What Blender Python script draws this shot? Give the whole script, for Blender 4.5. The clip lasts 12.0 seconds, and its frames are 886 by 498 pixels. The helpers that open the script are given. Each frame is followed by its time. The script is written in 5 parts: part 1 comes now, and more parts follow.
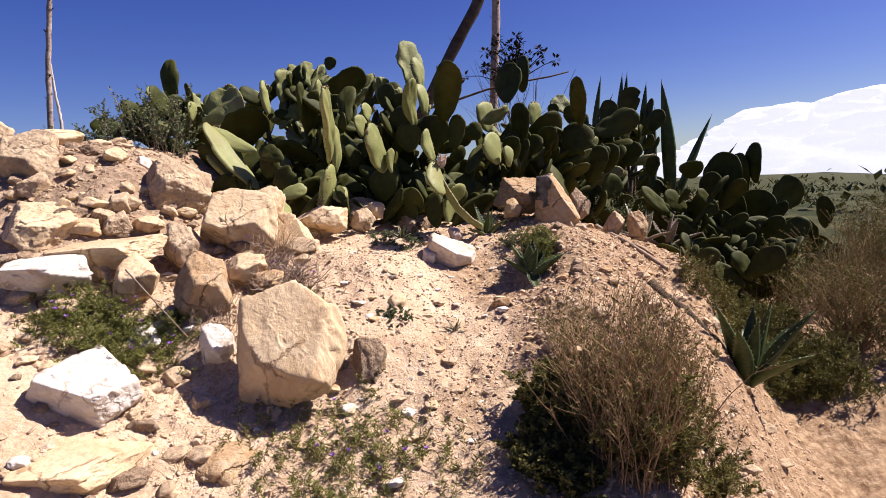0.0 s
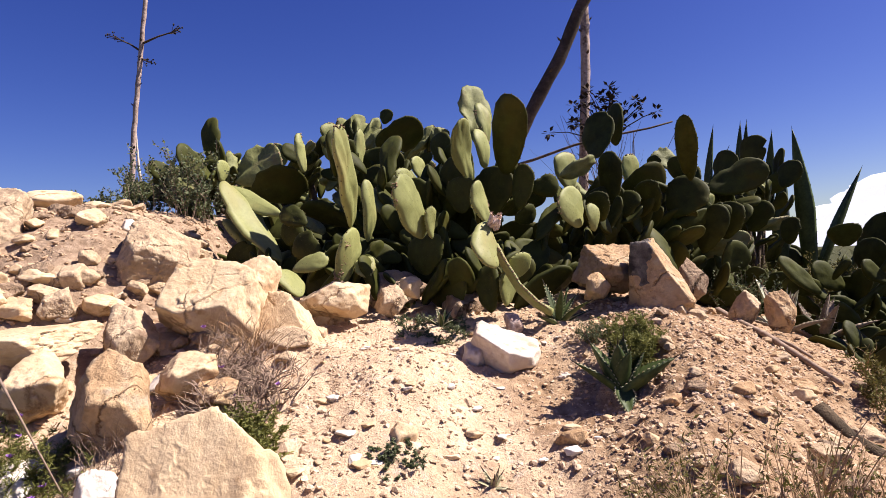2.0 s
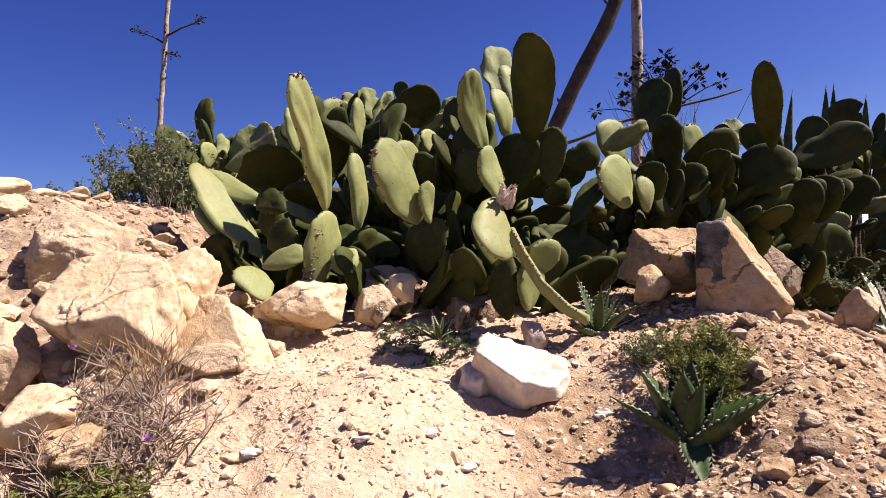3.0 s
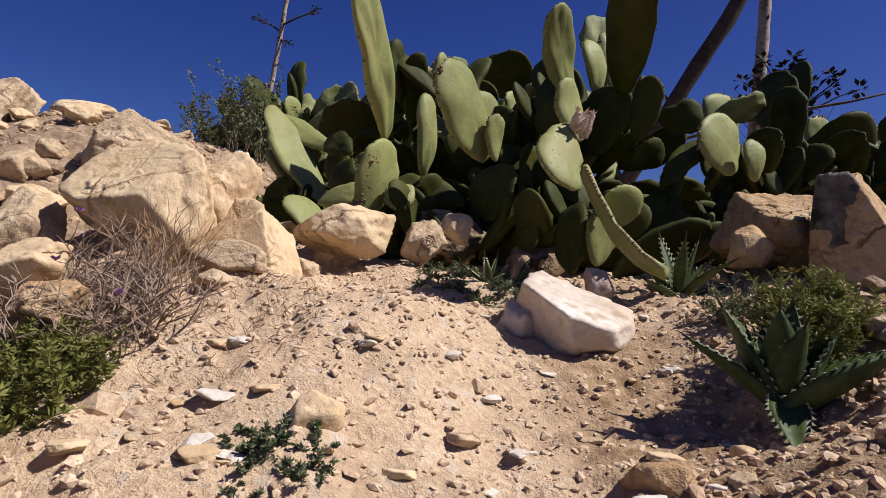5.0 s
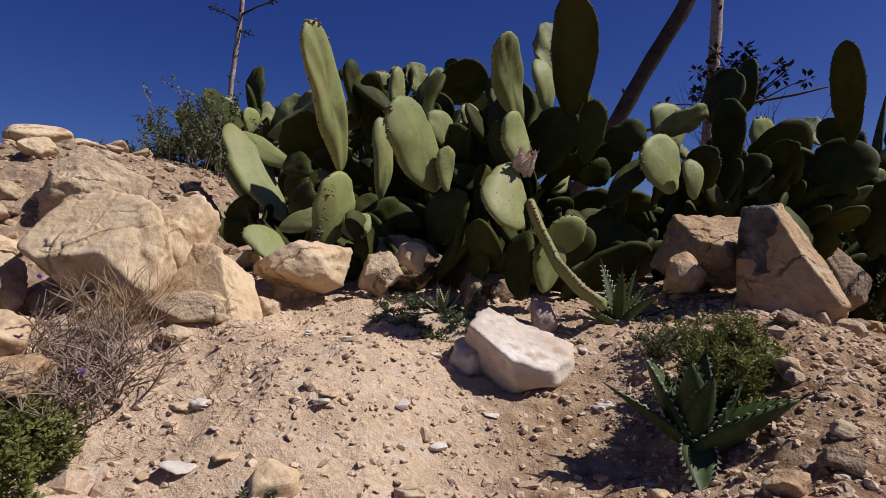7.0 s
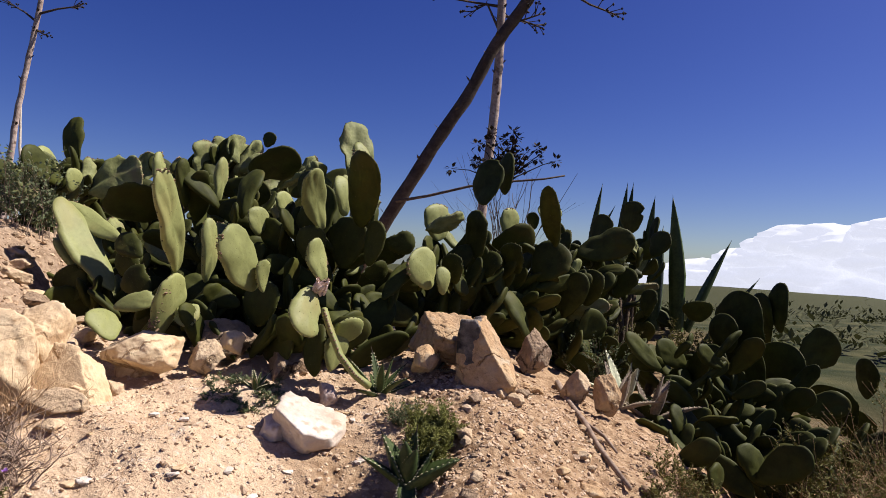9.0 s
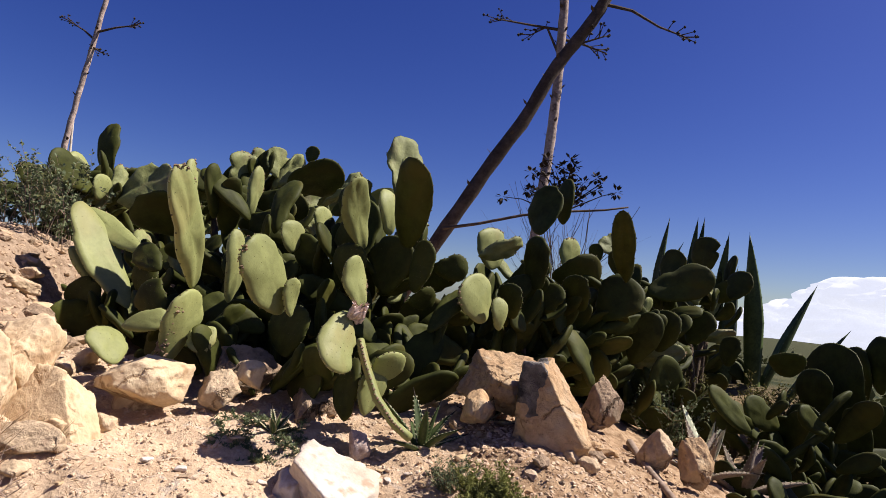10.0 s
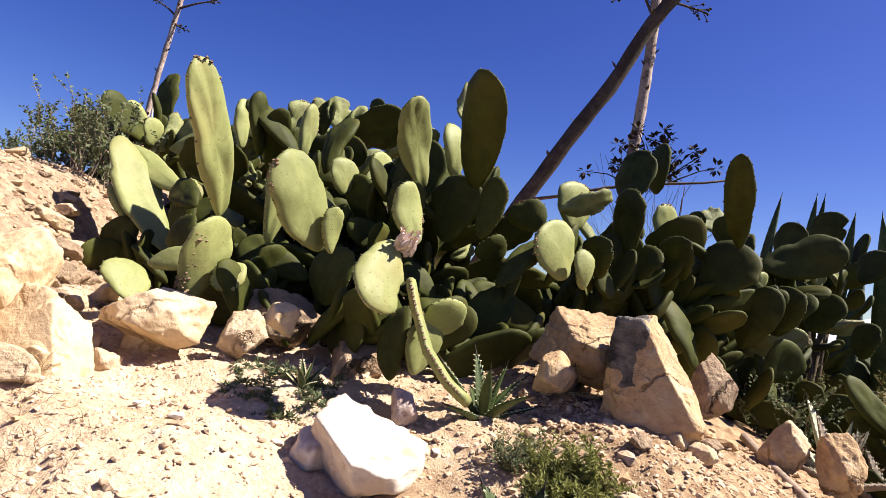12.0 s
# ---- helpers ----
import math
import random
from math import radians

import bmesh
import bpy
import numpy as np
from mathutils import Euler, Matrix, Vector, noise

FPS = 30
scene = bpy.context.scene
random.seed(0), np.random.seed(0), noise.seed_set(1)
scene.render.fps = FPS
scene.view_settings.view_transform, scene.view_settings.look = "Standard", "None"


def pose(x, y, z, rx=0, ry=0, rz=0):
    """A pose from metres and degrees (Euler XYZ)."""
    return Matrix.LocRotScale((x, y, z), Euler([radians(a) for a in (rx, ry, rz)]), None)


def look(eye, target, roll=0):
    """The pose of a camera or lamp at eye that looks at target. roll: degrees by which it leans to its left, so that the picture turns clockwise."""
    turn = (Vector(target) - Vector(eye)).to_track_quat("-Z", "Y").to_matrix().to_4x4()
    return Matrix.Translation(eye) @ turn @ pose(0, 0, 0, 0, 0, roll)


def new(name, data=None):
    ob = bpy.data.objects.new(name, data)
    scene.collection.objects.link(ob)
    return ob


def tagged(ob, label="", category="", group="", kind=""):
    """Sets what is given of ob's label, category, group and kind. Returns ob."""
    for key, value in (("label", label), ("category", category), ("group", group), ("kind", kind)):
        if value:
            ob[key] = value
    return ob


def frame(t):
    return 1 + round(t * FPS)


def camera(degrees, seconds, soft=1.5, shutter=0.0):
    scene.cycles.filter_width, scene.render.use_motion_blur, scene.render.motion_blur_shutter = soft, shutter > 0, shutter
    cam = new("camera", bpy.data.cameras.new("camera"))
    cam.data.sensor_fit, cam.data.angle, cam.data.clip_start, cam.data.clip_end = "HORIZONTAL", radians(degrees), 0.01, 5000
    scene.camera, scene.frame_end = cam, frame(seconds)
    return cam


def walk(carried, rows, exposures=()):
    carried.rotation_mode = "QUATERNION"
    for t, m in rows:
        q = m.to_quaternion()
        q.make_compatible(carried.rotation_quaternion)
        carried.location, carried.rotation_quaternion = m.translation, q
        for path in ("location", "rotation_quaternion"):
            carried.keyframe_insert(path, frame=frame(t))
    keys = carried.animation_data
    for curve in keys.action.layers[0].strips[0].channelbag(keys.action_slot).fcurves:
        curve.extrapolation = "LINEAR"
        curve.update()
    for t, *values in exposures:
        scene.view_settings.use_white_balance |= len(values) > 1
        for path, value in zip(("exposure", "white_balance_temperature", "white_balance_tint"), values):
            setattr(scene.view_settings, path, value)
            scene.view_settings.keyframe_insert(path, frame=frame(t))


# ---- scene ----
cam = camera(72.5, 12.0, soft=0.5)
PATH = [
    (0, (0.000, 0.000, 1.430), (0.000, 1.985, 1.186), -3.1),
    (0.5, (0.030, 0.234, 1.320), (-0.080, 2.218, 1.089), -4.5),
    (1, (0.099, 0.658, 1.318), (-0.155, 2.639, 1.210), -4.2),
    (1.5, (0.155, 0.863, 1.352), (-0.144, 2.840, 1.310), -3.8),
    (2, (0.224, 1.098, 1.393), (-0.088, 3.073, 1.399), -3.2),
    (2.5, (0.303, 1.526, 1.412), (-0.096, 3.485, 1.430), -3.7),
    (2.8, (0.321, 1.749, 1.378), (-0.136, 3.696, 1.399), -3.9),
    (3, (0.309, 1.880, 1.338), (-0.175, 3.821, 1.351), -4.0),
    (3.5, (0.287, 1.928, 1.252), (-0.251, 3.853, 1.179), -3.0),
    (3.7, (0.294, 1.918, 1.205), (-0.264, 3.836, 1.108), -3.5),
    (5.3, (0.355, 2.190, 1.033), (-0.467, 4.010, 1.131), 3.9),
    (5.5, (0.340, 2.107, 1.061), (-0.485, 3.928, 1.136), 5.7),
    (6, (0.341, 2.095, 1.109), (-0.514, 3.902, 1.154), 10.8),
    (6.5, (0.476, 2.179, 1.114), (-0.447, 3.949, 1.234), 1.6),
    (6.8, (0.440, 2.147, 1.185), (-0.379, 3.970, 1.271), 1.9),
    (7, (0.447, 2.093, 1.229), (-0.242, 3.971, 1.242), 0.4),
    (7.5, (0.862, 1.646, 1.145), (0.457, 3.601, 1.033), -7.4),
    (7.7, (0.823, 1.458, 1.197), (0.496, 3.427, 1.068), -6.9),
    (9.3, (0.684, 1.221, 1.724), (0.591, 3.217, 1.788), 4.2),
    (9.5, (0.671, 1.375, 1.703), (0.537, 3.368, 1.787), 4.3),
    (10, (0.585, 1.712, 1.642), (0.364, 3.695, 1.775), 5.6),
    (10.5, (0.528, 1.935, 1.628), (0.234, 3.910, 1.751), 6.6),
    (11, (0.493, 2.114, 1.564), (0.139, 4.080, 1.662), 8.1),
    (11.5, (0.551, 2.238, 1.434), (0.127, 4.191, 1.516), 7.5),
    (12, (0.564, 2.225, 1.417), (0.101, 4.168, 1.523), 7.7),
]
EXPOSURES = [
    (0.0, 0.97, 6450, 20), (1.0, 1.08, 6500, 20), (2.0, 1.12, 6550, 20), (3.0, 1.14, 6450, 20), (3.7, 1.02, 6350, 17), (5.3, 0.26, 6150, 14), (6.2, 0.10, 6050, 14), (6.6, 0.08, 6050, 14),
    (7.0, 0.08, 6000, 15), (7.5, 0.22, 6050, 16), (9.3, 0.76, 6400, 15), (10.0, 0.82, 6400, 15), (10.5, 1.08, 6500, 14), (11.0, 1.28, 6500, 13), (11.5, 1.42, 6500, 12), (12.0, 1.44, 6550, 12),
]
walk(cam, [(t, look(eye, target, roll)) for t, eye, target, roll in PATH], EXPOSURES)

# ---- sky and sun ----
SUN_WAY = Vector((0.62, 0.13, 0.77)).normalized()
world = bpy.data.worlds.new("sky")
scene.world = world
world.use_nodes = True
wn = world.node_tree
sky = wn.nodes.new("ShaderNodeTexSky")
sky.sky_type = "NISHITA"
sky.sun_disc = False
sky.sun_elevation = math.asin(SUN_WAY.z)
sky.sun_rotation = math.atan2(SUN_WAY.x, SUN_WAY.y)
sky.air_density = 1.0
sky.dust_density = 2.0
sky.ozone_density = 5.0
sky.altitude = 1500
wn.nodes["Background"].inputs["Strength"].default_value = 0.05
deep = wn.nodes.new("ShaderNodeHueSaturation")
deep.inputs["Hue"].default_value = 0.528
deep.inputs["Saturation"].default_value = 1.25
wn.links.new(sky.outputs[0], deep.inputs["Color"])
wn.links.new(deep.outputs[0], wn.nodes["Background"].inputs["Color"])
sun_data = bpy.data.lights.new("sun", "SUN")
sun_data.energy = 5.0
sun_data.angle = radians(0.53)
sun_data.color = (1.0, 0.95, 0.86)
sun = new("sun", sun_data)
sun.matrix_world = look((3, 2, 8), Vector((3, 2, 8)) - SUN_WAY)


# ---- materials ----
def material(name, dark, light, scale, rough=0.85, bump=0.3, fine=60.0, spread=0.0, detail=None, spec=0.25, trans=0.0, grain=0.7, crack=0.0, stain=None, deep=0.012):
    """Two-scale mottled surface. spread: how far whole objects differ; detail: colour of small flecks."""
    m = bpy.data.materials.new(name)
    m.use_nodes = True
    t = m.node_tree
    n, l = t.nodes, t.links
    b = n["Principled BSDF"]
    b.inputs["Roughness"].default_value = rough
    b.inputs["Specular IOR Level"].default_value = spec
    co = n.new("ShaderNodeTexCoord")
    big = n.new("ShaderNodeTexNoise")
    big.inputs["Scale"].default_value = scale
    big.inputs["Detail"].default_value = 6
    big.inputs["Roughness"].default_value = 0.65
    small = n.new("ShaderNodeTexNoise")
    small.inputs["Scale"].default_value = fine
    small.inputs["Detail"].default_value = 5
    small.inputs["Roughness"].default_value = 0.7
    l.new(co.outputs["Object"], big.inputs["Vector"])
    l.new(co.outputs["Object"], small.inputs["Vector"])
    ramp = n.new("ShaderNodeValToRGB")
    ramp.color_ramp.elements[0].position, ramp.color_ramp.elements[1].position = 0.32, 0.68
    ramp.color_ramp.elements[0].color, ramp.color_ramp.elements[1].color = (*dark, 1), (*light, 1)
    l.new(big.outputs["Fac"], ramp.inputs["Fac"])
    mix = n.new("ShaderNodeMix")
    mix.data_type, mix.blend_type = "RGBA", "OVERLAY"
    mix.inputs["Factor"].default_value = grain
    l.new(ramp.outputs["Color"], mix.inputs["A"])
    l.new(small.outputs["Fac"], mix.inputs["B"])
    out = mix.outputs["Result"]
    if spread:
        info = n.new("ShaderNodeObjectInfo")
        hsv = n.new("ShaderNodeHueSaturation")
        span = n.new("ShaderNodeMapRange")
        span.inputs["To Min"].default_value, span.inputs["To Max"].default_value = 1 - spread, 1 + spread
        l.new(info.outputs["Random"], span.inputs["Value"])
        l.new(span.outputs["Result"], hsv.inputs["Value"])
        l.new(out, hsv.inputs["Color"])
        out = hsv.outputs["Color"]
    if detail:
        vor = n.new("ShaderNodeTexNoise")
        vor.inputs["Scale"].default_value = fine * 0.35
        vor.inputs["Detail"].default_value = 3
        l.new(co.outputs["Object"], vor.inputs["Vector"])
        step = n.new("ShaderNodeValToRGB")
        step.color_ramp.elements[0].position, step.color_ramp.elements[1].position = 0.58, 0.70
        l.new(vor.outputs["Fac"], step.inputs["Fac"])
        over = n.new("ShaderNodeMix")
        over.data_type = "RGBA"
        l.new(step.outputs["Color"], over.inputs["Factor"])
        l.new(out, over.inputs["A"])
        over.inputs["B"].default_value = (*detail, 1)
        out = over.outputs["Result"]
    if stain:
        wide = n.new("ShaderNodeTexNoise")
        wide.inputs["Scale"].default_value = scale * 0.8
        wide.inputs["Detail"].default_value = 7
        wide.inputs["Distortion"].default_value = 0.8
        l.new(co.outputs["Object"], wide.inputs["Vector"])
        edge = n.new("ShaderNodeMapRange")
        edge.inputs["From Min"].default_value, edge.inputs["From Max"].default_value = 0.50, 0.66
        edge.inputs["To Max"].default_value = 0.75
        l.new(wide.outputs["Fac"], edge.inputs["Value"])
        tint = n.new("ShaderNodeMix")
        tint.data_type = "RGBA"
        l.new(edge.outputs["Result"], tint.inputs["Factor"])
        l.new(out, tint.inputs["A"])
        tint.inputs["B"].default_value = (*stain, 1)
        out = tint.outputs["Result"]
    split = None
    if crack:
        bent = n.new("ShaderNodeMix")
        bent.data_type = "VECTOR"
        bent.inputs["Factor"].default_value = 0.16
        l.new(co.outputs["Object"], bent.inputs["A"])
        l.new(big.outputs["Color"], bent.inputs["B"])
        cells = n.new("ShaderNodeTexVoronoi")
        cells.feature = "DISTANCE_TO_EDGE"
        cells.inputs["Scale"].default_value = crack
        l.new(bent.outputs["Result"], cells.inputs["Vector"])
        line = n.new("ShaderNodeMapRange")
        line.inputs["From Min"].default_value, line.inputs["From Max"].default_value = 0.0, 0.035
        line.inputs["To Min"].default_value, line.inputs["To Max"].default_value = 1.0, 0.0
        l.new(cells.outputs["Distance"], line.inputs["Value"])
        some = n.new("ShaderNodeTexNoise")
        some.inputs["Scale"].default_value = crack * 0.9
        l.new(co.outputs["Object"], some.inputs["Vector"])
        here = n.new("ShaderNodeMapRange")
        here.inputs["From Min"].default_value, here.inputs["From Max"].default_value = 0.50, 0.58
        l.new(some.outputs["Fac"], here.inputs["Value"])
        both = n.new("ShaderNodeMath")
        both.operation = "MULTIPLY"
        l.new(line.outputs["Result"], both.inputs[0])
        l.new(here.outputs["Result"], both.inputs[1])
        split = both.outputs[0]
        dirt = n.new("ShaderNodeMix")
        dirt.data_type = "RGBA"
        l.new(split, dirt.inputs["Factor"])
        l.new(out, dirt.inputs["A"])
        dirt.inputs["B"].default_value = (dark[0] * 0.62, dark[1] * 0.58, dark[2] * 0.55, 1)
        out = dirt.outputs["Result"]
    l.new(out, b.inputs["Base Color"])
    if bump:
        bm_node = n.new("ShaderNodeBump")
        bm_node.inputs["Strength"].default_value = bump
        bm_node.inputs["Distance"].default_value = deep
        add = n.new("ShaderNodeMath")
        add.operation = "ADD"
        l.new(big.outputs["Fac"], add.inputs[0])
        l.new(small.outputs["Fac"], add.inputs[1])
        height = add.outputs[0]
        if split:
            cut = n.new("ShaderNodeMath")
            cut.operation = "SUBTRACT"
            l.new(height, cut.inputs[0])
            l.new(split, cut.inputs[1])
            height = cut.outputs[0]
        l.new(height, bm_node.inputs["Height"])
        l.new(bm_node.outputs["Normal"], b.inputs["Normal"])
    if trans:
        tr = n.new("ShaderNodeBsdfTranslucent")
        ms = n.new("ShaderNodeMixShader")
        ms.inputs[0].default_value = trans
        l.new(out, tr.inputs["Color"])
        l.new(b.outputs[0], ms.inputs[1])
        l.new(tr.outputs[0], ms.inputs[2])
        l.new(ms.outputs[0], n["Material Output"].inputs["Surface"])
    return m


soil = material("soil", (0.470, 0.325, 0.205), (0.660, 0.495, 0.335), 3.5, 0.95, 1.0, 60.0, detail=(0.580, 0.470, 0.360), spec=0.1, stain=(0.50, 0.36, 0.235), deep=0.014)
cream_stone = material("cream_stone", (0.480, 0.330, 0.185), (0.650, 0.505, 0.325), 3.6, 0.9, 0.5, 42.0, 0.07, (0.360, 0.232, 0.124), grain=0.4, crack=4.5, stain=(0.42, 0.285, 0.15))
tan_stone = material("tan_stone", (0.370, 0.262, 0.160), (0.545, 0.412, 0.268), 4.5, 0.92, 0.6, 36.0, 0.08, (0.264, 0.176, 0.116), grain=0.55, crack=6.0, stain=(0.31, 0.23, 0.15), deep=0.02)
orange_stone = material("orange_stone", (0.336, 0.200, 0.100), (0.504, 0.352, 0.200), 4.5, 0.92, 0.7, 38.0, 0.07, (0.440, 0.344, 0.232), grain=0.6, crack=6.0, stain=(0.44, 0.34, 0.23), deep=0.02)
white_stone = material("white_stone", (0.528, 0.448, 0.368), (0.656, 0.608, 0.544), 4.0, 0.9, 0.4, 45.0, 0.04, (0.448, 0.344, 0.264), grain=0.4, crack=7.0, stain=(0.46, 0.37, 0.28))
chalk_stone = material("chalk_stone", (0.42, 0.32, 0.235), (0.64, 0.575, 0.50), 3.0, 0.9, 0.4, 40.0, 0.03, (0.37, 0.265, 0.18), grain=0.45, stain=(0.50, 0.39, 0.29))
brown_stone = material("brown_stone", (0.245, 0.162, 0.100), (0.430, 0.312, 0.205), 5.0, 0.92, 1.3, 36.0, 0.08, (0.136, 0.088, 0.060), grain=0.6, crack=6.0, stain=(0.36, 0.27, 0.18), deep=0.02)
pink_stone = material("pink_stone", (0.292, 0.167, 0.118), (0.515, 0.431, 0.376), 9.0, 0.92, 0.8, 45.0, 0.06, (0.264, 0.152, 0.104))
dark_crust = material("dark_crust", (0.068, 0.056, 0.046), (0.240, 0.208, 0.180), 9.0, 0.95, 1.6, 34.0, 0.0, (0.040, 0.034, 0.029))
pebble_brown = material("pebble_brown", (0.31, 0.200, 0.118), (0.54, 0.390, 0.255), 9.0, 0.92, 0.5, 70.0)
pebble_mat = material("pebble", (0.42, 0.295, 0.19), (0.62, 0.47, 0.33), 9.0, 0.92, 0.5, 70.0)
# one cactus skin in two tones: shade painted in, then sunlight painted in
pad_shade_tone = material("pad_shade_tone", (0.024, 0.027, 0.006), (0.064, 0.070, 0.014), 6.0, 0.62, 0.12, 55.0, 0.12, spec=0.12, grain=0.3, stain=(0.066, 0.058, 0.012))
pad_sun_tone = material("pad_sun_tone", (0.180, 0.192, 0.066), (0.265, 0.275, 0.102), 4.0, 0.55, 0.15, 40.0, 0.12, spec=0.2, grain=0.25, stain=(0.235, 0.205, 0.075))
pad_scar = material("pad_scar", (0.09, 0.10, 0.030), (0.26, 0.27, 0.105), 6.0, 0.65, 0.4, 30.0, 0.15, grain=0.35, stain=(0.20, 0.165, 0.085))
pad_wood = material("pad_wood", (0.17, 0.115, 0.07), (0.32, 0.22, 0.13), 12.0, 0.9, 1.0, 60.0, 0.1)
areole_mat = material("areole", (0.06, 0.05, 0.022), (0.16, 0.135, 0.065), 30.0, 0.9, 0.0)
stem_wood = material("stem_wood", (0.05, 0.036, 0.022), (0.12, 0.085, 0.052), 10.0, 0.95, 1.0, 50.0)
stalk_bark = material("stalk_bark", (0.20, 0.135, 0.105), (0.50, 0.39, 0.33), 6.0, 0.9, 0.8, 30.0, 0.1, (0.13, 0.085, 0.06))
stalk_dark = material("stalk_dark", (0.045, 0.030, 0.022), (0.125, 0.085, 0.062), 6.0, 0.9, 0.8, 30.0, 0.1)
pod_mat = material("pod", (0.018, 0.013, 0.010), (0.05, 0.035, 0.024), 20.0, 0.9, 0.3)
agave_skin = material("agave_skin", (0.026, 0.042, 0.013), (0.070, 0.095, 0.030), 5.0, 0.5, 0.15, 40.0, 0.1, spec=0.2)
agave_edge = material("agave_edge", (0.30, 0.28, 0.16), (0.45, 0.42, 0.27), 8.0, 0.6, 0.1)
agave_pale = material("agave_pale", (0.36, 0.38, 0.26), (0.50, 0.50, 0.36), 5.0, 0.6, 0.2, 40.0)
dead_leaf = material("dead_leaf", (0.15, 0.11, 0.08), (0.30, 0.24, 0.18), 9.0, 0.9, 0.8)
leaf_green = material("leaf_green", (0.105, 0.112, 0.024), (0.220, 0.220, 0.060), 14.0, 0.7, 0.0, 90.0, trans=0.25)
leaf_grey = material("leaf_grey", (0.07, 0.09, 0.04), (0.155, 0.18, 0.09), 14.0, 0.7, 0.0, 90.0, trans=0.2)
leaf_olive = material("leaf_olive", (0.075, 0.07, 0.016), (0.15, 0.135, 0.036), 14.0, 0.8, 0.0, 90.0, trans=0.2)
twig_dry = material("twig_dry", (0.22, 0.125, 0.06), (0.40, 0.27, 0.15), 25.0, 0.9, 0.0)
twig_grey = material("twig_grey", (0.17, 0.115, 0.080), (0.34, 0.25, 0.185), 25.0, 0.9, 0.0)
stick_pale = material("stick_pale", (0.42, 0.36, 0.29), (0.62, 0.55, 0.46), 20.0, 0.9, 0.3)
straw = material("straw", (0.36, 0.26, 0.13), (0.55, 0.42, 0.24), 20.0, 0.85, 0.0, trans=0.2)
flower_purple = material("flower_purple", (0.22, 0.09, 0.34), (0.36, 0.18, 0.48), 30.0, 0.7, 0.0)
flower_dry = material("flower_dry", (0.42, 0.28, 0.22), (0.72, 0.58, 0.50), 30.0, 0.9, 0.0)
scrub_mat = material("scrub", (0.035, 0.042, 0.014), (0.085, 0.085, 0.032), 3.0, 0.9, 0.0, 20.0, trans=0.1)
cloud_mat = material("cloud_white", (0.20, 0.20, 0.21), (0.24, 0.24, 0.25), 0.01, 1.0, 0.0, 0.05, spec=0.0)

cn = cloud_mat.node_tree.nodes["Principled BSDF"]
cn.inputs["Emission Color"].default_value = (0.86, 0.90, 1.0, 1)
cn.inputs["Emission Strength"].default_value = 0.5


# ---- small builders ----
class Build:
    """Collects vertices and faces of one mesh, with a material slot for each face."""

    def __init__(self):
        self.v, self.f, self.m = [], [], []

    def add(self, verts, faces, slot=0):
        o = len(self.v)
        self.v.extend([tuple(p) for p in verts])
        self.f.extend([tuple(i + o for i in q) for q in faces])
        self.m.extend([slot] * len(faces))

    def tube(self, pts, radii, sides=5, slot=0):
        pts = [Vector(p) for p in pts]
        ring, verts, faces = sides, [], []
        for i, p in enumerate(pts):
            a = (pts[min(i + 1, len(pts) - 1)] - pts[max(i - 1, 0)]).normalized()
            u = a.cross(Vector((0.31, 0.87, 0.38))).normalized()
            w = a.cross(u)
            for k in range(ring):
                c = 2 * math.pi * k / ring
                verts.append(p + (u * math.cos(c) + w * math.sin(c)) * radii[i])
        for i in range(len(pts) - 1):
            for k in range(ring):
                a, b = i * ring + k, i * ring + (k + 1) % ring
                faces.append((a, b, b + ring, a + ring))
        faces.append(tuple(range(ring))[::-1])
        faces.append(tuple((len(pts) - 1) * ring + k for k in range(ring)))
        self.add(verts, faces, slot)

    def leaf(self, p, way, length, width, slot=0, up=(0, 0, 1)):
        p, way = Vector(p), Vector(way).normalized()
        side = way.cross(Vector(up))
        side = side.normalized() if side.length > 1e-3 else Vector((1, 0, 0))
        nrm = side.cross(way)
        m = p + way * length * 0.5 + nrm * length * 0.06
        self.add([p, m + side * width / 2, p + way * length, m - side * width / 2], [(0, 1, 2, 3)], slot)

    def lump(self, p, r, slot=0):
        p = Vector(p)
        q = [Vector((1, 0, 0)), Vector((0, 1, 0)), Vector((-1, 0, 0)), Vector((0, -1, 0)), Vector((0, 0, 1)), Vector((0, 0, -1))]
        self.add([p + d * r * random.uniform(0.7, 1.3) for d in q],
                 [(0, 1, 4), (1, 2, 4), (2, 3, 4), (3, 0, 4), (1, 0, 5), (2, 1, 5), (3, 2, 5), (0, 3, 5)], slot)

    def mesh(self, name, mats, smooth=False):
        me = bpy.data.meshes.new(name)
        me.from_pydata(self.v, [], self.f)
        for m in mats:
            me.materials.append(m)
        me.polygons.foreach_set("material_index", self.m)
        if smooth:
            me.polygons.foreach_set("use_smooth", [True] * len(me.polygons))
        me.update()
        return me


BALL = {}


def ball(level):
    if level not in BALL:
        bm = bmesh.new()
        bmesh.ops.create_icosphere(bm, subdivisions=level, radius=1)
        bm.verts.ensure_lookup_table()
        BALL[level] = (np.array([v.co.normalized() for v in bm.verts]), [tuple(v.index for v in fc.verts) for fc in bm.faces])
        bm.free()
    return BALL[level]


def thing(name, place, label, category, group="", kind=""):
    ob = new(name)
    ob.location = place
    return tagged(ob, label, category, group, kind)


def part(name, me, parent, place=None, label=""):
    """One mesh of a thing; its points are relative to place, which is in the world."""
    ob = new(name, me)
    ob.parent = parent
    base = Vector(parent.location)
    up = parent.parent
    while up:
        base += Vector(up.location)
        up = up.parent
    ob.location = Vector(place) - base if place is not None else -base
    if label:
        tagged(ob, label)
    return ob


# ---- ground ----
def ease(v):
    v = np.clip(v, 0, 1)
    return v * v * (3 - 2 * v)


